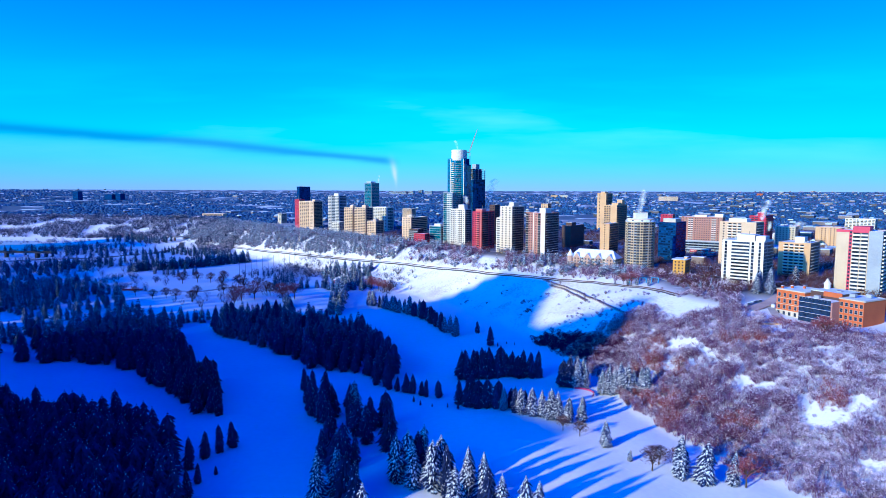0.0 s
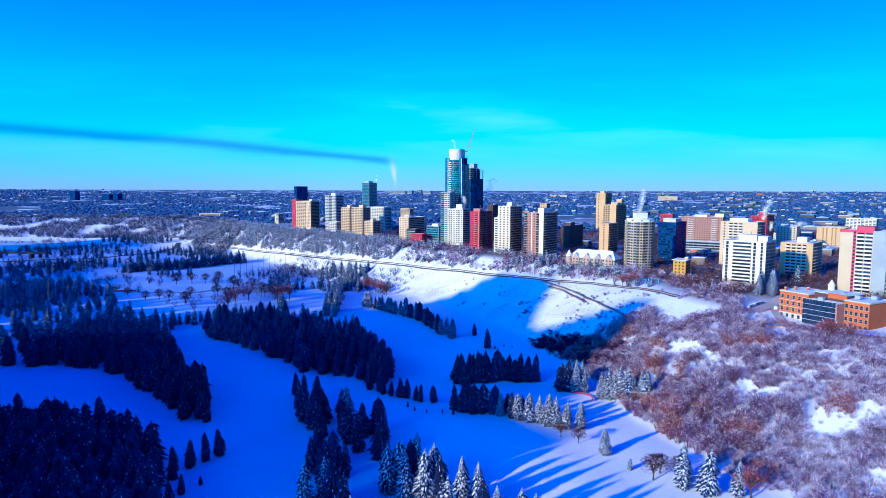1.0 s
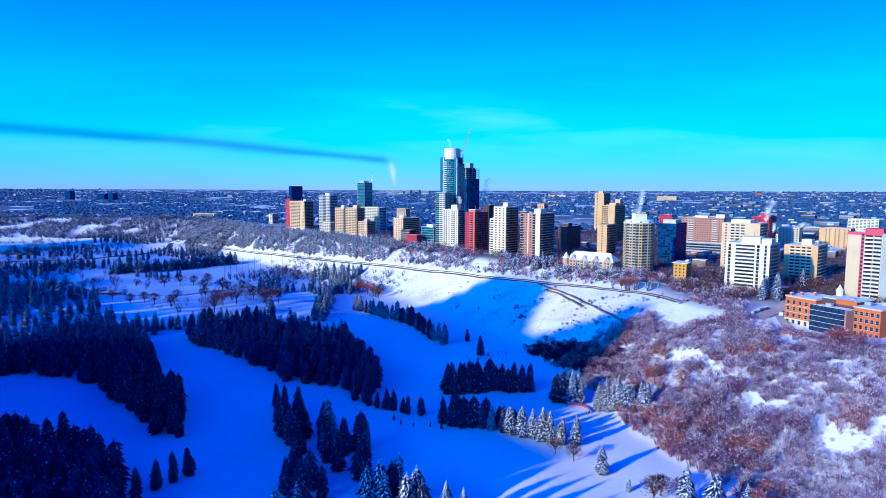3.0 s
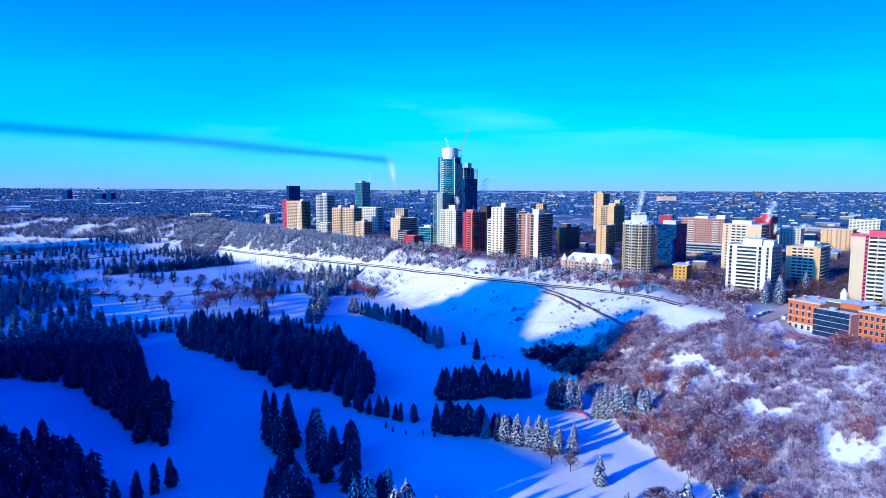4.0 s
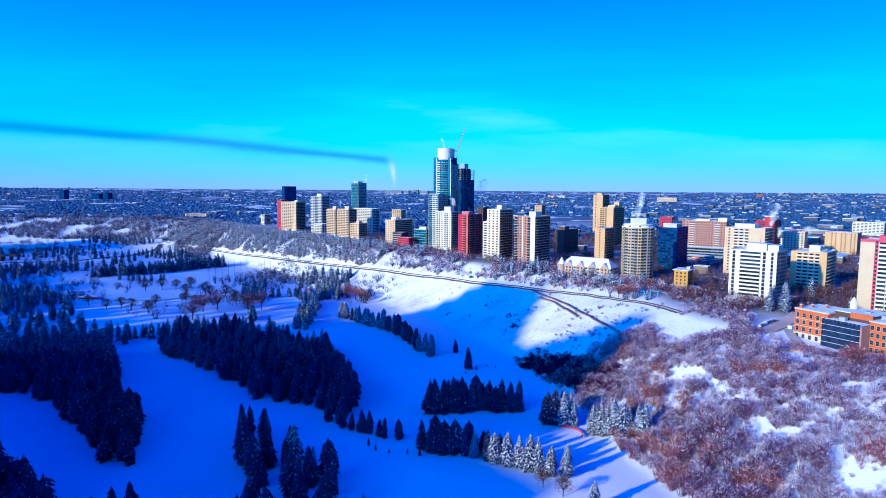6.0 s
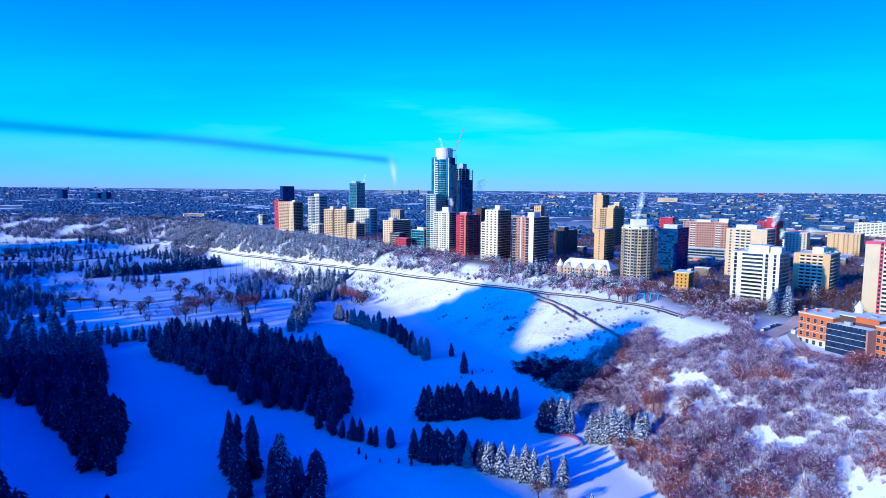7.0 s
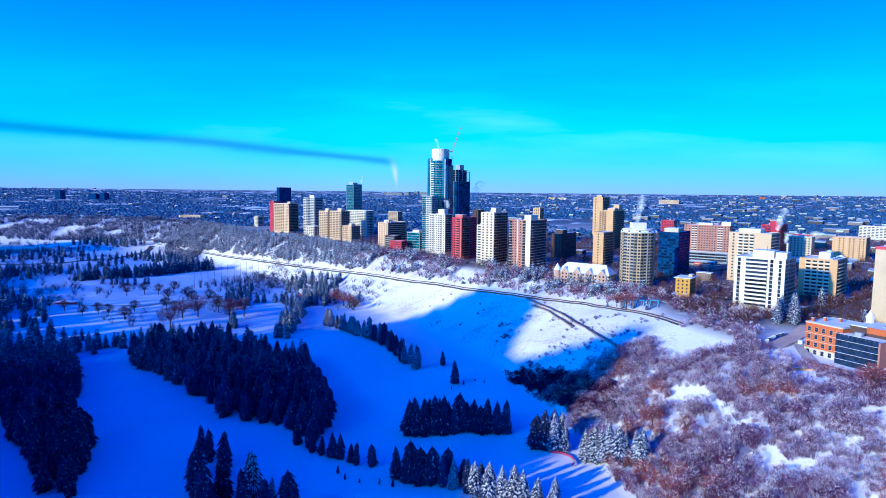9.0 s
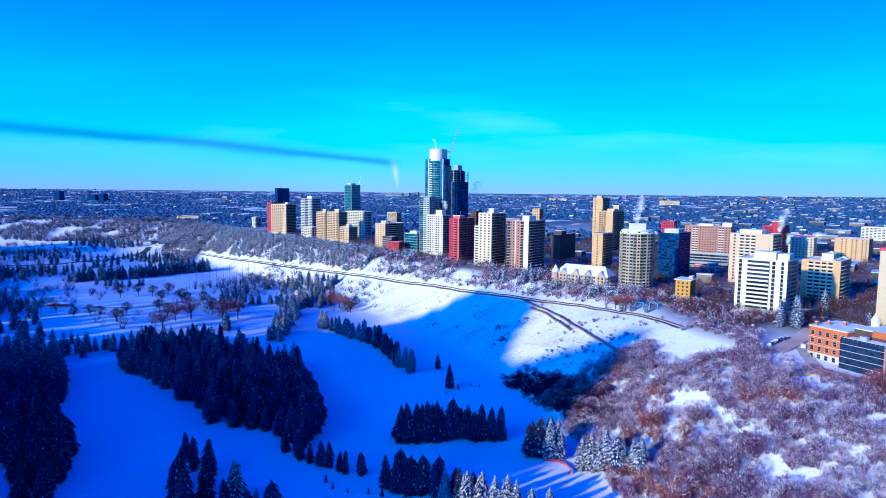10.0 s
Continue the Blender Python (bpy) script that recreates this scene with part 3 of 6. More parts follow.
tower("apartment_slab", "wide white apartment slab with many balconies", (-110, 1180), 37, 46, 22, 91, WHITE, [("balcony", 0, 1, 4.6)], [("ribbon", 0.2, 0.5, 3), ("win", 0.5, 0.95, 3)], trim=WHITE)
tower("glass_tower", "teal glass high-rise with a pale frame", (-164, 1400), 37, 22, 26, 140, GREY, [("glass", 0.02, 0.98, 2.2)], [("glass", 0.02, 0.98, 2.2)], boxes=[(0.9, 0.3, 0.2, 0.8, 3)], trim=GREY, floor=3.3)
tower("apartment_block", "small distant block with a pink end", (-378, 1427), 37, 14, 16, 68, STONE, [("balcony", 0.3, 1, 4)], [("win", 0.1, 0.9, 3)], trim=WHITE)
tower("apartment_block", "cream block with a long shaded side", (-51, 970), 37, 19, 42, 81, CREAM, [("win", 0.05, 0.95, 3.0)], [("ribbon", 0.05, 0.95, 3)], boxes=[(0.8, 0.3, 0.2, 0.4, 3)], trim=CREAM)
tower("low_building", "low red brick building near the bank", (-28, 925), 37, 21, 12, 58, RED, [("win", 0.05, 0.95, 3)], [("win", 0.1, 0.9, 3)], trim=STONE)
tower("terrace_block", "stepped dark block with snowy ledges", (-39, 945), 37, 18, 14, 64, DARK, [("balcony", 0, 1, 5)], [("win", 0.1, 0.9, 3)], trim=GREY)
tower("office_block", "low teal glass block with white columns", (-3, 930), 37, 23, 20, 70, GREY, [("glass", 0.02, 0.98, 3)], [("ribbon", 0.05, 0.95, 3)], boxes=[(0.7, 0.2, 0.2, 0.7, 2.5)], trim=WHITE, floor=3.6)
tower("apartment_block", "distant yellow block among trees", (-82, 1577), 37, 30, 18, 76, BEIGE, [("balcony", 0.05, 0.95, 6)], [("win", 0.1, 0.9, 3)], trim=BEIGE)
tower("apartment_tower", "white apartment tower with closely stacked balconies", (32, 890), 37, 26, 17, 97, WHITE, [("balcony", 0.0, 0.28, 4), ("win", 0.3, 0.5, 2.6), ("balcony", 0.52, 0.8, 4), ("win", 0.82, 1.0, 2.4)], [("railed", 0.05, 0.95, 4)], boxes=[(0.55, 0.15, 0.2, 0.7, 6)], trim=WHITE)
tower("apartment_tower", "red brick tower with white balconies", (52, 820), 37, 15, 32, 96, RED, [("win", 0.0, 0.4, 2.6), ("balcony", 0.42, 0.8, 5), ("pilaster", 0.85, 0.99, 1)], [("railed", 0.04, 0.5, 4.5), ("win", 0.52, 0.97, 3)], boxes=[(0.8, 0.1, 0.1, 0.4, 3)], trim=ROSE_BRICK)
tower("apartment_tower", "dark tower behind the red brick one", (76, 900), 37, 9, 14, 103, DARK, [("win", 0.05, 0.95, 3)], [("win", 0.05, 0.95, 3)], trim=DARK)
tower("apartment_tower", "cream concrete tower with small square windows", (85, 752), 37, 17, 30, 105, IVORY, [("win", 0.04, 0.96, 4.2)], [("railed", 0.04, 0.96, 4.5)], boxes=[(0.35, -0.02, 0.1, 0.5, 4.5)], trim=IVORY)
tower("apartment_block", "narrow white block beside the cream tower", (73, 775), 37, 6, 9, 90, WHITE, [("balcony", 0, 1, 5)], [("win", 0.1, 0.9, 3)], trim=WHITE)
tower("apartment_tower", "tan brick tower with white balconies and lift shaft", (122, 728), 37, 26, 36, 98, BROWN, [("railed", 0.0, 0.14, 4), ("win", 0.12, 0.36, 2.6), ("pilaster", 0.38, 0.42, 1), ("win", 0.44, 0.6, 2.6), ("railed", 0.62, 0.76, 4), ("pilaster", 0.78, 1.0, 1)], [("railed", 0.03, 0.97, 4.2)], boxes=[(0.3, -0.01, -0.0, 0.4, 5)], trim=WHITE)
tower("apartment_tower", "distant tan block behind the bank towers", (214, 1250), 37, 15, 16, 97, TAN, [("win", 0.1, 0.9, 4)], [("win", 0.1, 0.9, 4)])
# the neighbour's shadow on this block is put into its dark wall colour
tower("office_block", "dark red-brown brick block, its shadow put into the wall colour", (177, 844), 37, 13, 44, 76, DARK, [("win", 0.05, 0.95, 3)], [("ribbon", 0.03, 0.97, 3)], boxes=[(0.9, 0.2, 0.2, 0.5, 4)], trim=DARK)
tower("apartment_tower", "tall plain tan brick apartment tower", (333, 1250), 37, 19, 34, 119, TAN, [("win", 0.1, 0.45, 4)], [("railed", 0.04, 0.96, 4)], boxes=[(0.7, 0.2, 0.1, 0.4, 3)], trim=TAN)
tower("apartment_tower", "tan tower with a white balcony stack", (273, 960), 37, 21, 44, 102, TAN, [("balcony", 0.0, 0.52, 4)], [("railed", 0.03, 0.97, 4)], boxes=[(0.5, -0.01, 0.1, 0.4, 3), (0.4, 0, 0.5, 0.75, 8)], trim=TAN)
tower("apartment_slab", "plain tan brick block with a slot of windows", (206, 754), 37, 12, 30, 84, TAN, [("win", 0.3, 0.7, 3)], [("railed", 0.03, 0.97, 4)], trim=TAN)
tower("office_tower", "dark blue glass block with a pale frame", (264, 690), 40, 20, 34, 89, NAVY_GLASS, [("ribbon", 0.02, 0.98, 2.5)], [("ribbon", 0.02, 0.98, 2.5)], boxes=[(0.8, 0.1, 0.1, 0.6, 3.5)], trim=STONE)
tower("apartment_slab", "wide brown brick slab with white balcony stacks", (378, 825), 34, 53, 22, 89, BROWN, [("win", 0.0, 0.16, 3), ("balcony", 0.17, 0.3, 4), ("win", 0.32, 0.72, 3), ("balcony", 0.74, 0.86, 4), ("win", 0.87, 1.0, 3)], [("win", 0.1, 0.9, 3)], boxes=[(0.2, 0.0, 0.2, 0.7, 4), (0.7, 0.4, 0.3, 0.7, 2)], trim=WHITE)
tower("parking_deck", "low concrete parking deck under the brick slab", (368, 806), 34, 48, 14, 57, GREY, [("ribbon", 0.02, 0.98, 6)], [("ribbon", 0.05, 0.95, 6)], trim=GREY, floor=3.4, category="parking deck")
tower("apartment_tower", "beige brick tower with white balconies", (329, 640), 44, 37, 26, 92, BEIGE, [("win", 0.05, 0.18, 3.4), ("balcony", 0.22, 0.62, 4.5)], [("railed", 0.05, 0.95, 5)], boxes=[(0.8, 0.3, 0.2, 0.7, 3)], trim=WHITE)
tower("apartment_tower", "white high-rise with dark balcony bands", (267, 505), 42, 33, 30, 83, WHITE, [("slot", 0.06, 0.12, 2.0), ("low", 0.22, 0.67, 15), ("slot", 0.71, 0.77, 2.0), ("slot", 0.88, 0.93, 2.0)], [("win", 0.03, 0.36, 3), ("railed", 0.38, 0.97, 5)], boxes=[(0.68, 0.26, 0.15, 0.6, 4.5), (0.24, 0.02, 0.2, 0.6, 3.6)], trim=WHITE)
tower("apartment_tower", "tan and white tower half in the shade of its neighbour", (339, 560), 45, 27, 32, 77, TAN, [("balcony", 0.16, 0.5, 4.5), ("balcony", 0.5, 0.82, 4.5)], [("railed", 0.05, 0.95, 5)], boxes=[(0.55, 0.25, 0.2, 0.5, 4.5)], trim=WHITE)
tower("apartment_tower", "red brick tower with white balconies", (402, 760), 44, 19, 30, 94, RED, [("balcony", 0.08, 0.55, 5), ("pilaster", 0.72, 0.78, 1)], [("balcony", 0.05, 0.95, 5)], boxes=[(0.6, 0.2, 0.2, 0.6, 4)], trim=RED)
tower("low_apartment_block", "low white apartment block", (463, 800), 40, 24, 20, 78, STONE, [("win", 0.03, 0.97, 3.4)], [("win", 0.1, 0.9, 3.4)], trim=WHITE)
tower("apartment_slab", "tan brick slab with pale pilasters", (562, 850), 45, 37, 24, 74, TAN, [("pilaster", 0.12, 0.14, 1), ("win", 0.16, 0.4, 3), ("pilaster", 0.42, 0.44, 1), ("win", 0.46, 0.7, 3), ("pilaster", 0.72, 0.74, 1), ("win", 0.76, 0.98, 3)], [("win", 0.1, 0.9, 3)], trim=BEIGE)
tower("apartment_slab", "distant white balcony slab", (851, 1200), 45, 51, 22, 70, WHITE, [("balcony", 0, 1, 6)], [("win", 0.1, 0.9, 3)], trim=WHITE)
PALE_PINK = material("pale_pink_concrete", (0.56, 0.42, 0.29), (0.46, 0.345, 0.24), 0.08, 1.4, 0.85)
red_top = tower("apartment_tower", "cream tower with a red parapet and balcony stack", (328.8, 454.2), 45, 30, 24, 95, PALE_PINK, [("low", 0.355, 0.53, 5.2), ("low", 0.53, 0.70, 5.2)], [("balcony", 0.05, 0.95, 5)], trim=WHITE)
crest = 95 - red_top.location.z
part("red_parapet", Shape().box(-30.2, -9, -0.25, 0, crest - 1.6, crest + 0.4).box(-30.25, -30, -0.25, 24, crest - 1.6, crest + 0.4), PINK, red_top, "red painted parapet")
part("pink_strip", Shape().box(-21.6, -19.6, -0.2, 0, 3, crest - 1.7), PINK, red_top, "pink painted wall strip")
part("white_slab", Shape().box(-8.7, 0.02, -0.3, 0, 0, crest - 0.2), GREY, red_top, "plain pale grey end wall")
for k in range(17):
    part("window", Shape().box(-21.2, -19.9, -0.26, -0.2, 4 + k * 2.8, 5.7 + k * 2.8), GLASS, red_top)
part("penthouse", Shape().box(-20, -9, 3, 15, crest, crest + 3.0), PINK, red_top, "red penthouse")
walk_up = tower("low_building", "small yellow brick walk-up with a snowy roof", (224, 560), 36, 11, 17, 61, YELLOW, [("win", 0.06, 0.94, 2.6)], [("win", 0.1, 0.9, 3)], boxes=[(0.3, 0.05, 0.5, 0.9, 2)], trim=TAN)
part("eave", Shape().box(-12.2, 1.2, -1.2, 18.2, 61 - walk_up.location.z + 0.02, 61 - walk_up.location.z + 0.45), ROOF_SNOW, walk_up, "overhanging snowy eaves")


def church(x, y):
    ob = base_of("church", x, y, z_at(x, y) - 0.5, -37, "small red-roofed church with a pale pointed spire", "church")
    part("nave", Shape().box(0, 9, 0, 18, 0, 7), STONE, ob)
    part("roof", Shape().add([(-0.5, -0.5, 7), (9.5, -0.5, 7), (9.5, 18.5, 7), (-0.5, 18.5, 7), (4.5, -0.5, 12.5), (4.5, 18.5, 12.5)], [(0, 4, 5, 3), (1, 2, 5, 4), (0, 1, 4), (2, 3, 5), (3, 2, 1, 0)]), RED, ob, "steep red roof")
    steeple = part("steeple", Shape().box(2.2, 6.8, -4.6, 0, 0, 13), STONE, ob)
    part("spire", Shape().tube([(4.5, -2.3, 13), (4.5, -2.3, 27)], [2.9, 0.06], 8), WHITE, steeple, "tall pale spire")


church(-44, 1105)

tower("shop_row", "low row of shops with red fascia boards", (338, 772), 37, 30, 12, 50.5, GREY, [("ribbon", 0.03, 0.97, 4)], [("win", 0.1, 0.9, 4)], trim=RED, category="shops")
tower("low_building", "red brick block behind the round tower", (470, 1250), 37, 24, 18, 76, RED, [("win", 0.05, 0.95, 3)], [("win", 0.05, 0.95, 3)], trim=RED)
tower("low_building", "small dark red walk-up behind the slabs", (560, 960), 40, 22, 16, 70, RED, [("win", 0.05, 0.95, 3)], [("win", 0.05, 0.95, 3)], trim=RED)
tower("low_apartment_block", "low white walk-up with a snowy roof", (505, 890), 40, 34, 16, 62, WHITE, [("win", 0.05, 0.95, 3)], [("win", 0.05, 0.95, 3)], trim=WHITE)
for x, y, w in ((316, 776, 8), (326, 768, 5), (333, 762, 9)):
    sign = base_of("store_sign", x, y, z_at(x, y), -37, "red and white shop sign on posts", "sign", "shop signs")
    part("panel", Shape().box(0, w, -0.3, 0, 2.4, 5.2), PINK, sign)
    part("stripe", Shape().box(0.6, w - 0.6, -0.34, -0.3, 3.4, 4.1), WHITE, sign)
    for u in (0.3, w - 0.5):
        part("post", Shape().box(u, u + 0.2, -0.25, -0.05, -0.3, 2.4), STEEL, sign)

# ---- unseen towers added behind the camera, shaped to shade the valley floor ----
# tops and gaps are fitted to the wanted shadow edges and half-light
SHADE_PROFILE = ((256, 172), (264, 188), (272, 202), (282, 213), (291, 212), (302, 202), (315, 190), (333, 178), (350, 169), (366, 171), (378, 180), (395, 194), (405, 208), (419, 221), (501, 219), (508, 210), (516, 196), (531, 182), (545, 150), (560, 140))
SHADE_TOWERS = [(197, 40.5, 123), (238, 24, 147)] + [(s, 12, float(np.interp(s + 6, [p for p, _ in SHADE_PROFILE], [q for _, q in SHADE_PROFILE]))) for s in np.arange(262.1, 556, 12.05)]
SHADE_TOWERS += [(564, 76, 112), (652, 40, 108), (704, 46, 104), (764, 60, 100), (842, 50, 100), (905, 66, 104), (990, 80, 100), (1110, 60, 104), (1460, 120, 150), (1600, 100, 140)]
SHADE_TOWERS = [(*p, 170 if p[0] < 562 else 440) for p in SHADE_TOWERS] + [(s, 15.5, 166 if s < 1150 else 148, 490) for s in range(566, 1700, 22)]
for s0, wide, top, back in SHADE_TOWERS:
    cx, cy = s0 * -0.62 - back * 0.78, s0 * 0.78 - back * 0.62
    tower("office_tower", "unseen shade-casting tower of grey concrete, added behind the camera", (cx, cy), 51.5, wide, 30, top + 0.268 * (back - 240), GREY, [("ribbon", 0.03, 0.97, 6)], [("ribbon", 0.03, 0.97, 6)], trim=GREY, floor=3.8, category="office tower")


# ---- round apartment tower ----
def round_tower():
    x, y, top = 203, 627, 96
    base = z_at(x, y) - 1
    h, r = top - base, 15.0
    ob = base_of("round_tower", x, y, base, 0, "round beige apartment tower ringed with railed balconies", APT)
    ring = lambda rad, n=24: [(rad * math.cos(2 * math.pi * i / n), rad * math.sin(2 * math.pi * i / n)) for i in range(n)]
    part("wall", Shape().prism(ring(r - 1.3), 0, h), GREIGE, ob)
    part("roof", Shape().prism(ring(r - 2.2), h, h + 0.4), ROOF_SNOW, ob, "snowy roof with a sloped rim")
    rim = Shape()
    a, b = ring(r + 0.2), ring(r - 2.2)
    rim.add([(p[0], p[1], h - 2.6) for p in a] + [(p[0], p[1], h + 0.2) for p in b], [(i, (i + 1) % 24, 24 + (i + 1) % 24, 24 + i) for i in range(24)])
    part("eave", rim, ROOF_SNOW, ob)
    pent = part("penthouse", Shape().prism([(-6, -4), (6, -4), (6, 5), (-6, 5)], h + 0.4, h + 5.2), WHITE, ob)
    part("cap", Shape().prism([(-6.2, -4.2), (6.2, -4.2), (6.2, 5.2), (-6.2, 5.2)], h + 5.2, h + 5.6), ROOF_SNOW, pent)
    storeys, glaze = 18, Shape()
    step = (h - 3.5) / storeys
    n = 30
    arc = lambda a0, a1, r0, r1: [(r1 * math.cos(a0), r1 * math.sin(a0)), (r1 * math.cos(a1), r1 * math.sin(a1)), (r0 * math.cos(a1), r0 * math.sin(a1)), (r0 * math.cos(a0), r0 * math.sin(a0))]
    for i in range(n):
        a0, a1 = 2 * math.pi * i / n, 2 * math.pi * (i + 1) / n
        m = 0.27 * (a1 - a0)
        panel = i % 6 in (0, 3)
        if panel:
            part("pier", Shape().prism(arc(a0, a1, r - 1.6, r - 0.35), 0, h - 2), GREIGE, ob)
        else:
            slab = Shape().prism(arc(a0, a1, r - 1.4, r), -0.26, 0.0)
            me = mesh_of("balcony", slab.v, slab.f, GREIGE)
            rail = Shape().prism(arc(a0, a1, r - 0.12, r - 0.04), 0.08, 0.98)
            rail_me = mesh_of("railing", rail.v, rail.f, GREY if i % 2 else STEEL)
        for k in range(storeys):
            z = 3.0 + k * step
            if panel:
                glaze.prism(arc(a0 + 0.8 * m, a1 - 0.8 * m, r - 0.6, r - 0.31), z + 0.7, z + 2.25)
                continue
            bal = new("balcony", me)
            bal.parent = ob
            bal.matrix_basis = pose(0, 0, z)
            top_rail = new("railing", rail_me)
            top_rail.parent = bal
            glaze.prism(arc(a0 + 0.2 * m, a1 - 0.2 * m, r - 1.5, r - 1.24), z + 0.1, z + 2.3)
    part("glazing", glaze, GLASS, ob, kind="stuff")


round_tower()


# ---- the tall glass tower with a white crown ----
def tall_tower():
    x, y = 22, 946
    base = z_at(x, y) - 1
    top = 186.0
    h = top - base
    ob = base_of("glass_tower", x, y, base, -20, "tall teal glass apartment tower with a bowed front and white crown", "skyscraper")
    part("wall", Shape().box(-17, 9.4, 2, 24, 0, h - 13), CURTAIN, ob)
    part("blue_wing", Shape().box(9.4, 14, 2, 24, 0, h - 22), NAVY_GLASS, ob, "deep blue glass wing")
    part("blue_wing", Shape().box(9.4, 12, 4, 22, h - 22, h - 13), NAVY_GLASS, ob, "deep blue glass wing")
    part("crown", Shape().prism([(11 * math.cos(a) - 2, 10 - 10.5 * math.sin(a)) for a in np.linspace(0.15, math.pi - 0.15, 13)] + [(-12, 20), (9, 20)], h - 16, h), WHITE, ob, "plain white crown")
    part("cap", Shape().prism([(10 * math.cos(a) - 2, 10 - 9.5 * math.sin(a)) for a in np.linspace(0.15, math.pi - 0.15, 13)] + [(-11, 19), (8, 19)], h, h + 0.4), ROOF_SNOW, ob)
    storeys = 38
    step = (h - 20) / storeys
    glaze, blue = Shape(), Shape()
    angles = np.linspace(0.1, math.pi - 0.1, 11)
    bow = lambda rad, a: (rad * math.cos(a) - 2, 10 - rad * math.sin(a))
    for k in range(storeys):
        z = 3 + k * step
        for a0, a1 in zip(angles, angles[1:]):
            glaze.prism([bow(11, a0), bow(9, a0), bow(9, a1), bow(11, a1)][::-1], z + 0.05, z + step - 0.3)
        for i in range(4):
            glaze.box(-16.9 + i * 1.1, -15.9 + i * 1.1, 1.85, 2.0, z, z + step - 0.3)
            if z < h - 26:
                blue.box(10.0 + i * 1.0, 10.9 + i * 1.0, 1.85, 2.0, z, z + step - 0.3)
                blue.box(14.0, 14.12, 3 + i * 5, 7.6 + i * 5, z, z + step - 0.3)
    part("glazing", glaze, CURTAIN, ob, kind="stuff")
    part("glazing", blue, OFFICE_GLASS, ob, kind="stuff")
    me = Shape()
    me.prism([bow(11.3, a) for a in angles] + [bow(10.8, a) for a in angles[::-1]], -0.25, 0.0)
    me.prism([bow(12.4, a) for a in angles[-5:]] + [bow(10.8, a) for a in angles[:-6:-1]], -0.3, 0.9)
    ring = mesh_of("balcony", me.v, me.f, WHITE)
    for k in range(storeys):
        b = new("balcony", ring)
        b.parent = ob
        b.matrix_basis = pose(0, 0, 3 + k * step)
    for u in (-12.6, 9.0):
        part("pier", Shape().box(u, u + 0.9, 1.4, 1.84, 0, h - 14), WHITE, ob)
    return ob


tall_tower()
tower("glass_tower", "lower teal glass wing beside the tall tower", (14, 921), 30, 16, 16, 121, GREY, [("glass", 0.02, 0.4, 2.2), ("balcony", 0.42, 0.98, 4)], [("glass", 0.02, 0.98, 2.4)], trim=WHITE, category="skyscraper")


# ---- tower under construction with its crane ----
def unfinished_tower():
    x, y = 52, 1000
    base = z_at(x, y) - 1
    ob = base_of("unfinished_tower", x, y, base, -37, "dark glass tower under construction with bare concrete floors on top", "skyscraper")
    w, d, h = 19, 30, 162 - base
    part("wall", Shape().box(-w, 0, 0, d, 0, h - 20), NAVY_GLASS, ob)
    glaze = Shape()
    step = 3.4
    for k in range(int((h - 22) / step)):
        z = 2 + k * step
        for i in range(6):
            glaze.box(-w + i * w / 6 + 0.1, -w + (i + 1) * w / 6 - 0.1, -0.06, 0, z, z + 2.7)
            glaze.box(0, 0.06, i * d / 6 + 0.1, (i + 1) * d / 6 - 0.1, z, z + 2.7)
    part("glazing", glaze, OFFICE_GLASS, ob, kind="stuff")
    for k in range(6):
        z = h - 20 + k * 3.4
        g = 0.0 if k < 5 else 3.0
        part("floor_slab", Shape().box(-w - 0.4, 0.4 - g, -0.4, d + 0.4 - g, z, z + 0.35), GREY, ob)
        for i in range(4):
            for j in range(4):
                if k < 5 and (i in (0, 3) or j in (0, 3)):
                    cx, cy = -w + 0.6 + i * (w - 1.2) / 3, 0.6 + j * (d - 1.2) / 3
                    part("column", Shape().box(cx - 0.4, cx + 0.4, cy - 0.4, cy + 0.4, z + 0.35, z + 3.4), GREY, ob)
    part("lift_core", Shape().box(-w * 0.7, -w * 0.3, d * 0.35, d * 0.7, h - 20, h + 5), GREY, ob)
    # dark block added inside so that the open floors read as shaded
    part("sheeting", Shape().box(-w * 0.8, -w * 0.2, d * 0.2, d * 0.8, h - 20, h - 3.2), NAVY_GLASS, ob, "dark block added for the shade inside the open floors")
    part("insulation", Shape().box(-w - 0.1, -w * 0.72, -0.12, 0.0, h - 16, h - 7), ORANGE, ob, "orange insulation boards")
    for i in range(7):
        q = -w + i * w / 6
        part("mullion", Shape().box(q - 0.16, q + 0.16, -0.3, -0.06, 0, h - 20), GREY if i in (0, 3, 6) else NAVY_GLASS, ob)


unfinished_tower()


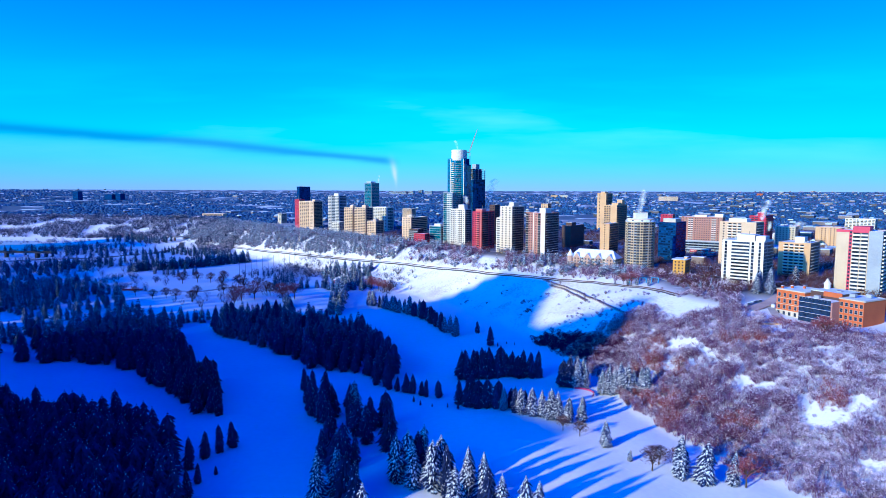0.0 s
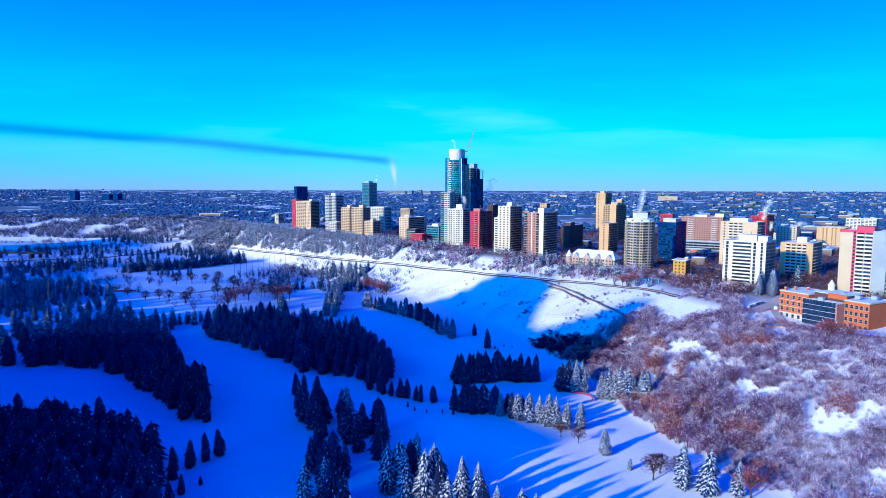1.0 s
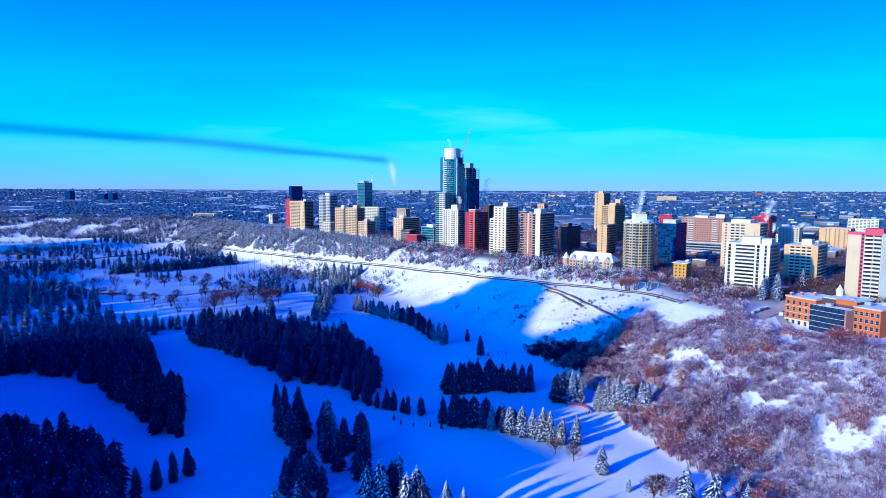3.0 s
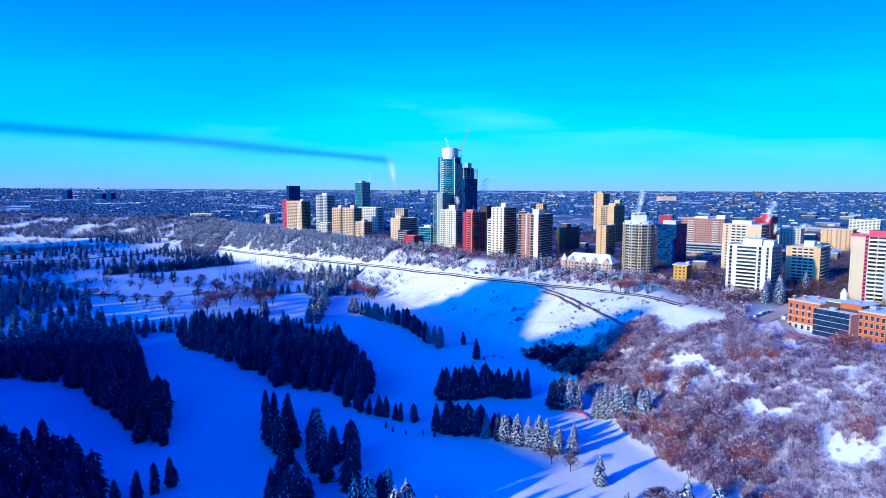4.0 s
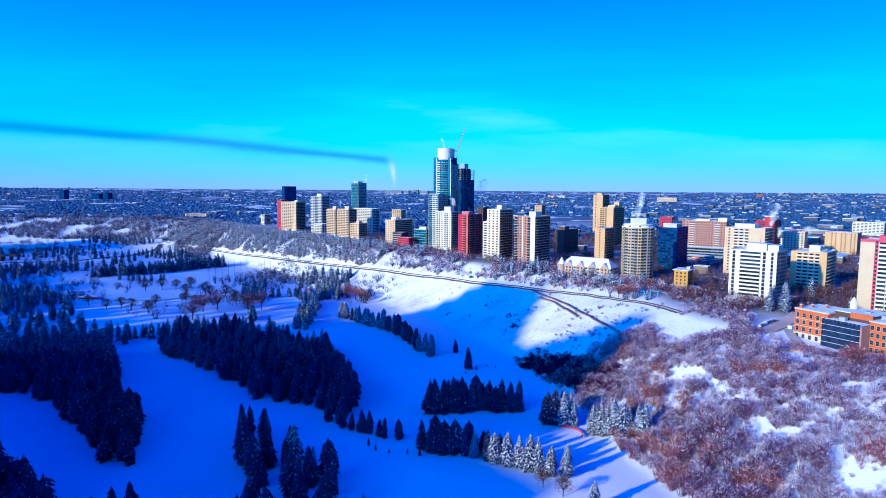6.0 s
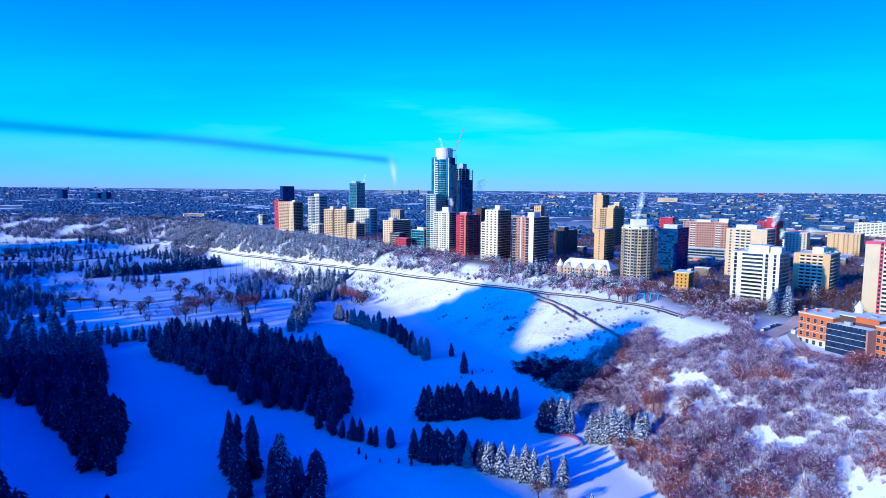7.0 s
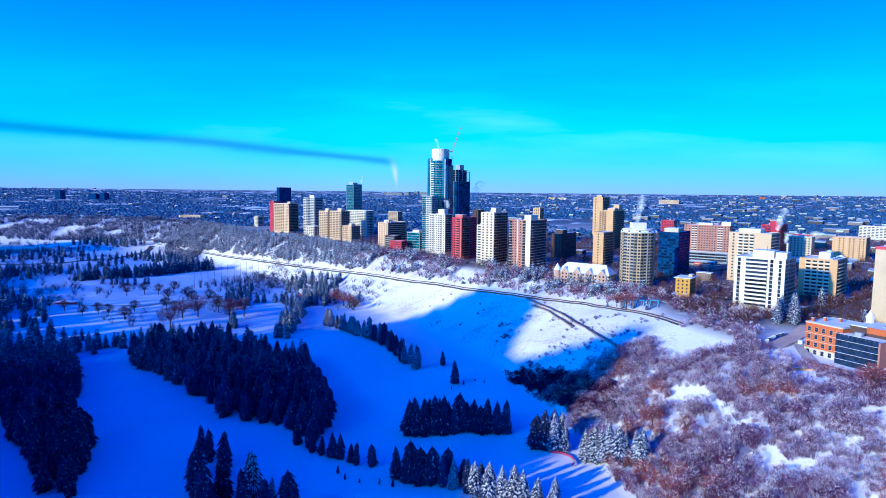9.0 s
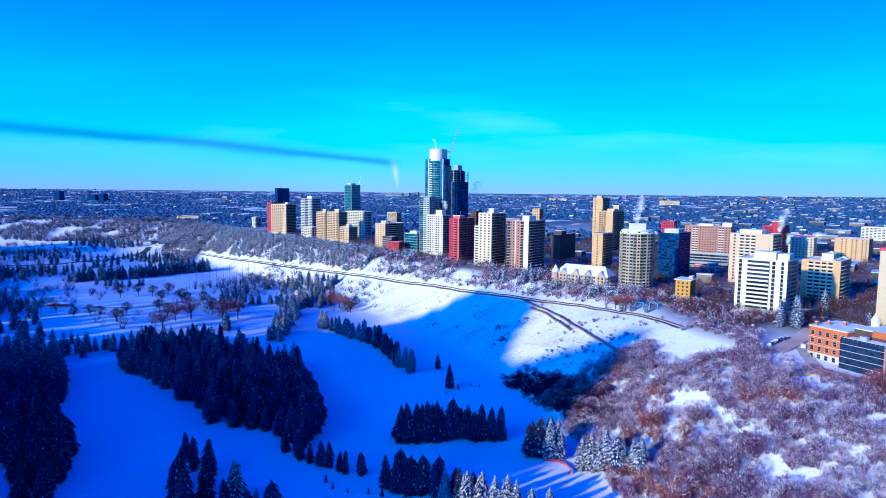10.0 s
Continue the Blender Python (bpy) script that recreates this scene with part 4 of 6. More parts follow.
def tower_crane():
    ob = base_of("tower_crane", 42, 985, z_at(42, 985), 0, "red and white luffing tower crane", "crane")
    z = 185 - z_at(42, 985)
    mast, jib, back = Shape(), Shape(), Shape()
    for i in (-0.9, 0.9):
        for j in (-0.9, 0.9):
            mast.beam((i, j, 0), (i, j, z), 0.16)
    for k in range(int(z / 3)):
        mast.beam((-0.9, -0.9, k * 3), (0.9, -0.9, k * 3 + 3), 0.1)
        mast.beam((0.9, 0.9, k * 3), (0.9, -0.9, k * 3 + 3), 0.1)
    tip = Vector((12, 2, 36))
    for i in (-0.7, 0.7):
        jib.beam((0, i, z), (tip.x, i * 0.3, z + tip.z), 0.25)
    jib.beam((-0.8, 0, z + 1.2), (tip.x, 0, z + tip.z), 0.25)
    for k in range(14):
        a, b = tip * (k / 14), tip * ((k + 1) / 14)
        jib.beam((a.x, -0.6, z + a.z), (b.x, 0.6, z + b.z), 0.12)
    back.box(-8, 0, -1, 1, z - 1, z + 0.4)
    back.box(-8, -5, -1.2, 1.2, z - 3, z - 1)
    part("mast", mast, CRANE_RED, ob)
    part("jib", jib, CRANE_RED, ob)
    part("counterweight", back, STEEL, ob)
    part("cable", Shape().beam((tip.x, 0, z + tip.z), (tip.x, 0, z + 14), 0.06), STEEL, ob)


tower_crane()


# ---- pitched-roof apartment house with gables ----
def gabled_house():
    x, y = 137, 652
    base = z_at(x, y) - 1.5
    ob = base_of("gabled_house", x, y, base, -37, "pink and cream gabled apartment house under a snowy roof", "house")
    L, D, h = 50, 18, 12.5
    part("wall", Shape().box(0, L, 0, D, 0, h), STONE, ob)
    e = 0.8
    r = Shape()
    r.add([(-e, -e, h), (L + e, -e, h), (L + e, D + e, h), (-e, D + e, h), (6, D / 2, h + 8), (L - 6, D / 2, h + 8)],
          [(0, 1, 5, 4), (1, 2, 5), (2, 3, 4, 5), (3, 0, 4), (3, 2, 1, 0)])
    part("roof", r, ROOF_SNOW, ob, "steep snow-covered hipped roof")
    glaze = Shape()
    for g, gx0 in enumerate((4, 16, 28, 40)):
        w = 8
        gable = part("gable", Shape().add([(gx0, -1.6, 0), (gx0 + w, -1.6, 0), (gx0 + w, -1.6, h - 1), (gx0 + w / 2, -1.6, h + 4.2), (gx0, -1.6, h - 1),
                                   (gx0, 0.5, 0), (gx0 + w, 0.5, 0), (gx0 + w, 0.5, h - 1), (gx0 + w / 2, 6, h + 4.2), (gx0, 0.5, h - 1)],
                                  [(0, 1, 2, 3, 4), (0, 5, 6, 1), (1, 6, 7, 2), (0, 4, 9, 5), (2, 7, 8, 3), (4, 3, 8, 9)]), ROSE, ob)
        for sgn in (0, 1):
            q = Shape()
            a = (gx0 - 0.4, h - 1.3) if sgn == 0 else (gx0 + w + 0.4, h - 1.3)
            m = gx0 + w / 2
            q.add([(a[0], -2.1, a[1]), (m, -2.1, h + 4.4), (m, 7, h + 4.4), (a[0], 1.5, a[1]), (a[0], -2.1, a[1] + 0.4), (m, -2.1, h + 4.8), (m, 7, h + 4.8), (a[0], 1.5, a[1] + 0.4)],
                  [(0, 1, 2, 3), (4, 7, 6, 5), (0, 4, 5, 1), (1, 5, 6, 2), (2, 6, 7, 3), (3, 7, 4, 0)])
            part("gable_roof", q, ROOF_SNOW, gable)
        for k in range(4):
            for i in (1.6, 5.0):
                glaze.box(gx0 + i, gx0 + i + 1.5, -1.66, -1.6, 1 + k * 3, 2.6 + k * 3)
            glaze.box(gx0 + w + 1, gx0 + w + 2.6, -0.06, 0, 1 + k * 3, 2.6 + k * 3)
    for k in range(4):
        for i in range(5):
            glaze.box(L, L + 0.06, 2 + i * 3.2, 3.4 + i * 3.2, 1 + k * 3, 2.6 + k * 3)
    part("glazing", glaze, GLASS, ob, kind="stuff")
    t = Shape().tube([(0, 0, 0), (0, 0, h + 1)], [3.2, 3.2], 8)
    tur = part("turret", t, ROSE, ob, "corner turret")
    part("turret_roof", Shape().tube([(0, 0, h + 1), (0, 0, h + 7.5)], [3.8, 0.1], 8), ROOF_SNOW, tur)


ROSE = material("rose_stucco", (0.50, 0.33, 0.27), (0.40, 0.26, 0.22), 0.1, 2.0, 0.9)
gabled_house()


# ---- old red brick school with a glass wing ----
def brick_complex():
    A, turn = (235, 424), 63.2
    base = 37.6
    ob = base_of("brick_hall", *A, base, -turn, "old orange-red brick hall with a dark glass wing and snowy roofs", "school building")
    h = 19.0
    pane = Shape().box(-0.5, 0.5, -0.03, 0.05, 0, 1.7)
    pane_me = mesh_of("pane", pane.v, pane.f, GLASS)
    fr = Shape()
    for a in ((-0.55, 0.55, -0.1, 0.06, 1.7, 1.77), (-0.6, 0.6, -0.14, 0.06, -0.1, 0.0), (-0.55, -0.5, -0.1, 0.06, 0, 1.7), (0.5, 0.55, -0.1, 0.06, 0, 1.7), (-0.5, 0.5, -0.07, 0.06, 0.82, 0.86)):
        fr.box(*a)
    fr_me = mesh_of("window", fr.v, fr.f, STONE)

    def wing(u0, u1, v0, v1, top, name, cols, rows, stone):
        w = part(name, Shape().box(u0, u1, v0, v1, 4.6 if stone else 0, top), ORANGE, ob)
        if stone:
            part("stone_base", Shape().box(u0 - 0.12, u1 + 0.12, v0 - 0.12, v1, 0, 4.6), STONE, ob, "pale stone ground floor")
        c = Shape()
        for a in ((u0 - 0.3, u1 + 0.3, v0 - 0.3, v0 + 0.3), (u0 - 0.5, u1 + 0.5, v1 - 0.3, v1 + 0.5), (u0 - 0.5, u0 + 0.3, v0 + 0.3, v1 - 0.3), (u1 - 0.3, u1 + 0.5, v0 + 0.3, v1 - 0.3)):
            c.box(*a, top - 0.3, top + 0.5)
        part("cornice", c, STONE, ob)
        part("roof", Shape().box(u0 + 0.32, u1 - 0.32, v0 + 0.32, v1 - 0.32, top, top + 0.35), ROOF_SNOW, ob, "flat roof deep in snow")
        for k in range(rows):
            z = 1.6 + k * (top - 2) / rows
            for i in range(cols):
                u = u0 + (i + 0.5) * (u1 - u0) / cols
                o = -0.13 if stone and z < 3.5 else 0
                f = new("window", fr_me)
                f.parent = ob
                f.matrix_basis = pose(u, v0 + o, z) @ Matrix.Diagonal((1.75, 1, 1.4, 1))
                p = new("pane", pane_me)
                p.parent = f
            for i in range(3):
                v = v0 + (i + 0.7) * (v1 - v0) / 4
                f = new("window", fr_me)
                f.parent = ob
                f.matrix_basis = pose(u0 - 0.0, v, z, 0, 0, -90) @ Matrix.Diagonal((1.75, 1, 1.4, 1))
                p = new("pane", pane_me)
                p.parent = f

    wing(0, 20, 0, 24, h, "wall", 5, 4, True)
    wing(41, 56, 3, 27, h - 0.5, "wall", 5, 4, False)
    for z in (4.6, 8.9, 13.2):
        part("string_course", Shape().box(-0.18, 20.1, -0.18, 0, z, z + 0.28).box(-0.18, 0, 0, 24, z, z + 0.28), STONE, ob, "pale stone string course")
    part("wall", Shape().box(20, 41, 6, 26, 0, h + 1.5), DARK, ob)
    part("roof", Shape().box(20.3, 40.7, 6.3, 25.7, h + 1.5, h + 1.9), ROOF_SNOW, ob, "flat roof deep in snow")
    part("brick_parapet", Shape().box(29, 41, 5.6, 6.0, h - 1, h + 2.2), ORANGE, ob)
    # glass wing
    g = part("glass_wing", Shape().box(19.5, 40.5, -5, 6, 0, h - 3), NAVY_GLASS, ob, "dark glass wing with white floor bands")
    part("brick_side", Shape().box(40.5, 41.4, -5, 6, 0, h - 3), BROWN, ob)
    part("roof", Shape().box(19.8, 40.2, -4.7, 5.5, h - 3, h - 2.6), ROOF_SNOW, ob, "snowy roof of the glass wing")
    for k in range(5):
        z = 0.8 + k * 3.4
        part("floor_band", Shape().box(19.3, 40.6, -5.2, -5, z + 2.82, z + 2.98), WHITE, ob)
        for i in range(10):
            q = 19.6 + i * 2.09
            part("pane", Shape().box(q + 0.06, q + 2.0, -5.08, -5, z + 1.0, z + 2.7), GLASS, g)
            part("spandrel", Shape().box(q + 0.06, q + 2.0, -5.06, -5, z + 0.1, z + 0.92), GLASS, g)
    # chimneys, roof plant and the white lantern
    for u, v in ((1.5, 2), (4, 9), (9, 15)):
        c = part("chimney", Shape().box(u, u + 1.3, v, v + 1.3, h, h + 2.2), ORANGE, ob)
        part("cap", Shape().box(u - 0.15, u + 1.45, v - 0.15, v + 1.45, h + 2.2, h + 2.4), ROOF_SNOW, c)
    for u, v in ((43, 10), (49, 17), (32, 14), (26, 0)):
        q = h + (0 if v > 3 else -3) + 0.3
        part("roof_plant", Shape().box(u, u + 3.4, v, v + 2.6, q, q + 2.2), GREY, ob)
    part("lantern", Shape().tube([(22, 21, h + 1), (22, 21, h + 5.0), (22, 21, h + 5.0), (22, 21, h + 6.4), (22, 21, h + 9)], [2.0, 2.0, 2.5, 1.6, 0.05], 8), WHITE, ob, "small white domed lantern")


brick_complex()

# ---- trees ----
def spruce_meshes(seed, h, wide, load, dense=1.0, round_top=None):
    """Trunk and crown of one spruce: uneven whorls of drooping boughs, some carrying snow."""
    rng = np.random.default_rng(seed)
    v, f, slot = [], [], []
    n = int(h * 2.1 * dense)
    side, lean = rng.uniform(0, 6.28), rng.normal(size=2) * 0.012 * h
    blunt = round_top or rng.uniform(0.5, 0.66)
    for k in range(n):
        q = (k + rng.uniform(-0.3, 0.3)) / (n - 1)
        q = min(max(q, 0.0), 1.0)
        z = h * (0.04 + 0.95 * q)
        r = wide * min((1 - q) ** blunt, 2.6 * (1 - q) + 0.02) * (0.66 + 0.34 * min(1, q / 0.22)) * rng.uniform(0.8, 1.1) * (1.0 if q < 0.9 else 0.75) + 0.08
        m = max(6, int((19 - 11 * q) * min(1, dense + 0.15)))
        for i in range(m):
            a = 2 * math.pi * (i + rng.uniform(-0.45, 0.45)) / m + k * 0.7
            rr = r * rng.uniform(0.62, 1.08) * (1 + 0.16 * math.sin(a - side + 2.5 * q) + 0.10 * math.sin(3 * a + 9 * q + side))
            c, s = math.cos(a), math.sin(a)
            half = (rr * rng.uniform(0.12, 0.20) + 0.06) / dense ** 0.5
            drop = rr * rng.uniform(0.15, 0.42) * (1 + 1.6 * q * q)
            ox, oy, zz = lean[0] * q, lean[1] * q, z + rng.uniform(-0.3, 0.3) * (1.1 - q)
            j = len(v)
            v += [(ox + 0.05 * rr * c, oy + 0.05 * rr * s, zz + 0.3 * rr), (ox + 0.6 * rr * c - half * s, oy + 0.6 * rr * s + half * c, zz - 0.35 * drop),
                  (ox + rr * c, oy + rr * s, zz - drop), (ox + 0.6 * rr * c + half * s, oy + 0.6 * rr * s - half * c, zz - 0.35 * drop), (ox + 0.6 * rr * c, oy + 0.6 * rr * s, zz + 0.06 * rr)]
            f += [(j, j + 1, j + 4), (j + 1, j + 2, j + 4), (j + 2, j + 3, j + 4), (j + 3, j, j + 4)]
            slot += [0] * 4
            for _ in range((8 if load > 0.5 else 4) if dense > 0.9 else (3 if load > 0.5 else 1)):
                if rng.random() < load:
                    b, w = rng.uniform(0.25, 0.85), rng.uniform(0.09, 0.21) * (0.5 + 0.14 * rr) / dense
                    o = rng.uniform(-0.5, 0.5) * half
                    e = b + rng.uniform(0.14, 0.3)
                    up = 0.2 + 0.07 * rr
                    j = len(v)
                    z0, z1 = zz - drop * b * 0.55 + up, zz - drop * e * 0.85 + up
                    v += [(ox + b * rr * c - (o - w) * s, oy + b * rr * s + (o - w) * c, z0), (ox + b * rr * c - (o + w) * s, oy + b * rr * s + (o + w) * c, z0), (ox + e * rr * c - o * s, oy + e * rr * s + o * c, z1)]
                    f.append((j, j + 1, j + 2))
                    slot.append(1)
    crown = mesh_of("crown", v, f, [NEEDLE, FROST], slot)
    t = Shape().tube([(0, 0, -0.6), (lean[0] * 0.4, lean[1] * 0.4, h * 0.4), (lean[0], lean[1], h * 0.97)], [0.016 * h, 0.011 * h, 0.02], 6)
    return mesh_of("trunk", t.v, t.f, BARK), crown


def spruce_kind(seed, h, wide, load, label, round_top=None):
    trunk, crown = spruce_meshes(seed, h, wide, load, 1.0, round_top)
    return trunk, crown, label


DARK_SPRUCE = [spruce_kind(s, h, w, 0.12, "dark green spruce standing on the snow") for s, h, w in ((1, 18, 4.9), (2, 18, 4.0), (3, 18, 5.6), (4, 18, 4.6), (5, 18, 5.2), (6, 18, 4.3))]
DARK_SPRUCE += [spruce_kind(s, 18, w, 0.14, "dark round-topped pine standing on the snow", 0.36) for s, w in ((7, 5.0), (8, 5.6))]
FROSTED_SPRUCE = [spruce_kind(s, h, w, 0.97, "spruce heavily dusted with snow") for s, h, w in ((11, 18, 5.0), (12, 18, 4.4), (13, 18, 5.5), (14, 18, 4.9))]
tree_rng = random.Random(5)
TREES_MADE, REST = [], []


def spruce(x, y, tall=18.0, frosted=False, group="spruces in the valley", single_out=False):
    trunk, crown, label = tree_rng.choice(FROSTED_SPRUCE if frosted else DARK_SPRUCE)
    k = tall / 18.0 * tree_rng.uniform(0.92, 1.08)
    if len(TREES_MADE) >= 290 and not single_out:
        REST.append((x, y, k * 18.0, frosted))
        return None
    ob = new("spruce_tree")
    ob.matrix_world = pose(x, y, z_at(x, y), 0, 0, tree_rng.uniform(0, 360)) @ Matrix.Diagonal((k * tree_rng.uniform(0.9, 1.1), k, k, 1))
    for n, me in (("trunk", trunk), ("crown", crown)):
        c = new(n, me)
        c.parent = ob
    TREES_MADE.append((x, y))
    return tagged(ob, label, "tree", group)


def row(points, count, tall, frosted=0.0, jitter=1.2, group="row of spruces"):
    """Spruces along a polyline, evenly spread."""
    pts = [Vector(p) for p in points]
    lens = [(b - a).length for a, b in zip(pts, pts[1:])]
    for i in range(count):
        s = sum(lens) * (i + 0.5) / count
        for (a, b), l in zip(zip(pts, pts[1:]), lens):
            if s <= l:
                p = a.lerp(b, s / l)
                break
            s -= l
        f = frosted if isinstance(frosted, (int, float)) else frosted[0] + (frosted[1] - frosted[0]) * i / max(1, count - 1)
        spruce(p.x + tree_rng.uniform(-jitter, jitter), p.y + tree_rng.uniform(-jitter, jitter), tall * tree_rng.uniform(0.8, 1.12), tree_rng.random() < f, group)


def grove(poly, gap, tall, frosted=0.0, group="spruce grove"):
    """Spruces filling an outline, no two nearer than gap."""
    x0, x1 = min(p[0] for p in poly), max(p[0] for p in poly)
    y0, y1 = min(p[1] for p in poly), max(p[1] for p in poly)
    done = []
    for _ in range(int((x1 - x0) * (y1 - y0) / gap ** 2 * 5)):
        x, y = tree_rng.uniform(x0, x1), tree_rng.uniform(y0, y1)
        if inside(poly, x, y) and all((x - a) ** 2 + (y - b) ** 2 > gap * gap for a, b in done):
            done.append((x, y))
            spruce(x, y, tall * tree_rng.uniform(0.66, 1.2), tree_rng.random() < frosted, group)


row([(10, 396), (40, 400), (67, 399)], 12, 18.5, 0.0)
row([(14, 404), (62, 406)], 9, 18, 0.0)
row([(8, 347), (39, 337), (62, 322), (76, 316)], 14, 17, (-0.4, 1.6))
row([(22, 349), (50, 338)], 4, 15, 0.1)
row([(74, 380), (93, 376)], 4, 18.5, (0.0, 1.2))
row([(78, 386), (94, 383)], 3, 18, 0.3)
row([(98, 368), (108, 362), (123, 353)], 8, 18, 1.0)
for x, y, tall, fr in ((80, 288, 13, True), (87, 272, 5.5, True), (104, 255, 20, True), (106, 259, 17, True), (113, 251, 20.5, True), (124, 248, 15.5, True)):
    spruce(x, y, tall, fr)
for i, (x, y) in enumerate(((-44, 240), (-39, 235), (-28, 205), (-20, 252), (-15, 255), (-11, 258), (-8, 260), (-4, 244), (0, 249), (2, 238), (5, 223), (10, 236),
                            (16, 230), (18, 218), (22, 216), (30, 212), (35, 208), (-34, 228), (-12, 246), (-50, 232))):
    spruce(x, y, 22, i % 4 != 1, "snowy spruces in the foreground")
row([(-44, 383), (-27, 370), (-9, 360), (-1, 356)], 9, 12)
grove([(-92, 372), (-78, 369), (-56, 342), (-24, 309), (-20, 262), (-53, 259), (-64, 309)], 8.5, 18, 0.05)
for x, y, tall in ((-113, 262, 15), (-104, 249, 9), (-99, 256, 4), (-110, 273, 13), (-106, 279, 15), (-102, 285, 13), (-104, 237, 12)):
    spruce(x, y, tall)
row([(-30, 600), (-21, 588), (-4, 548), (15, 512)], 16, 16, 0.5, 3)
row([(-14, 585), (0, 560)], 3, 13, 0.1)
spruce(30, 523, 11)
for x, y, tall in ((-17, 351, 4), (-13, 345, 3.2), (-6, 341, 2.6), (3, 340, 3.0), (9, 338, 4.2), (44, 478, 3.5), (58, 482, 2.4), (52, 486, 2.0), (36, 470, 2.2)):
    spruce(x, y, tall, False, "spruce saplings on the snow")
spruce(38, 480, 17)
row([(-81, 652), (-55, 625), (-21, 588)], 12, 17, 0.9)
grove([(-191, 385), (-162, 361), (-135, 327), (-122, 325), (-141, 372), (-172, 409)], 5.2, 18)
grove([(-204, 524), (-133, 465), (-87, 412), (-55, 405), (-33, 383), (-33, 420), (-70, 522), (-116, 553), (-169, 593), (-213, 591)], 6.3, 18, 0.0)
grove([(-250, 332), (-193, 306), (-172, 311), (-127, 276), (-93, 204), (-120, 165), (-260, 200), (-300, 300)], 5.0, 19)
row([(-108, 594), (-118, 689), (-127, 800)], 34, 18, 0.9, 7)
grove([(-182, 891), (-163, 914), (-112, 862), (-92, 803), (-100, 740), (-122, 760), (-124, 826), (-160, 830)], 8.5, 14, 0.75)
grove([(-165, 770), (-130, 735), (-124, 775), (-140, 790), (-158, 790)], 9, 14, 0.6)
grove([(-207, 735), (-179, 743), (-212, 855), (-232, 832)], 9, 14, 0.5)
grove([(-310, 535), (-292, 550), (-254, 527), (-216, 490), (-186, 432), (-172, 410), (-190, 390), (-232, 422), (-290, 430)], 5.8, 18)
grove([(-420, 447), (-300, 425), (-300, 520), (-400, 520)], 11, 18, 0.4)
row([(-272, 540), (-203, 594)], 14, 14, 0.6)
grove([(-412, 589), (-350, 505), (-261, 525), (-210, 572), (-302, 602), (-394, 719), (-547, 808), (-600, 700)], 13.5, 17, 0.65)
row([(-470, 908), (-400, 960), (-334, 1041)], 24, 20, 0.3, 5)
row([(-546, 985), (-520, 1090), (-508, 1203)], 14, 18, 0.1, 8)
grove([(-700, 800), (-560, 860), (-600, 1000), (-760, 960)], 14, 16, 0.45)
grove([(-560, 640), (-420, 600), (-400, 720), (-470, 780), (-600, 760)], 10, 17, 0.6)
grove([(-480, 900), (-400, 950), (-330, 1040), (-350, 1060), (-470, 960)], 8, 19, 0.05)
grove([(-640, 930), (-560, 900), (-520, 980), (-600, 1040)], 12, 16, 0.45)
grove([(-420, 1080), (-380, 1100), (-500, 1240), (-540, 1200)], 12, 15, 0.1)
grove([(-800, 1440), (-650, 1390), (-640, 1435), (-780, 1510)], 13, 18, 0.1)
grove([(-880, 1120), (-700, 1160), (-640, 1290), (-760, 1330)], 20, 15, 0.1)


def joined(name, label, category, meshes, places, mats):
    """Many plants of a few kinds in one mesh; places: kind, x, y, z, size, turn."""
    vs, fs, sl, k = [], [], [], 0
    data = []
    for me in meshes:
        a = np.empty(len(me.vertices) * 3)
        me.vertices.foreach_get("co", a)
        t = np.array([p.vertices[:3] for p in me.polygons])
        data.append((a.reshape(-1, 3), t, np.array([p.material_index for p in me.polygons])))
    for kind, x, y, z, size, turn in places:
        a, t, m = data[kind]
        c, s = math.cos(turn) * size, math.sin(turn) * size
        vs.append(np.stack([a[:, 0] * c - a[:, 1] * s + x, a[:, 0] * s + a[:, 1] * c + y, a[:, 2] * size + z], 1))
        fs.append(t + k)
        sl.append(m)
        k += len(a)
    v, f, m = np.concatenate(vs), np.concatenate(fs), np.concatenate(sl)
    me = bpy.data.meshes.new(name)
    me.vertices.add(len(v))
    me.vertices.foreach_set("co", v.ravel())
    me.loops.add(len(f) * 3)
    me.loops.foreach_set("vertex_index", f.ravel().astype(np.int32))
    me.polygons.add(len(f))
    me.polygons.foreach_set("loop_start", np.arange(0, len(f) * 3, 3, dtype=np.int32))
    for q in mats:
        me.materials.append(q)
    me.polygons.foreach_set("material_index", m.astype(np.int32))
    me.update(calc_edges=True)
    return tagged(new(name, me), label, category, kind="stuff")


SMALL_BARE, OTHER_BARE = spruce_meshes(33, 9, 2.5, 0.05, 1.2)[1], spruce_meshes(34, 9, 2.8, 0.05, 1.2, 0.42)[1]
SMALL_DARK, SMALL_FROST = spruce_meshes(31, 9, 2.9, 0.22, 0.62)[1], spruce_meshes(32, 9, 2.7, 0.85, 0.62)[1]

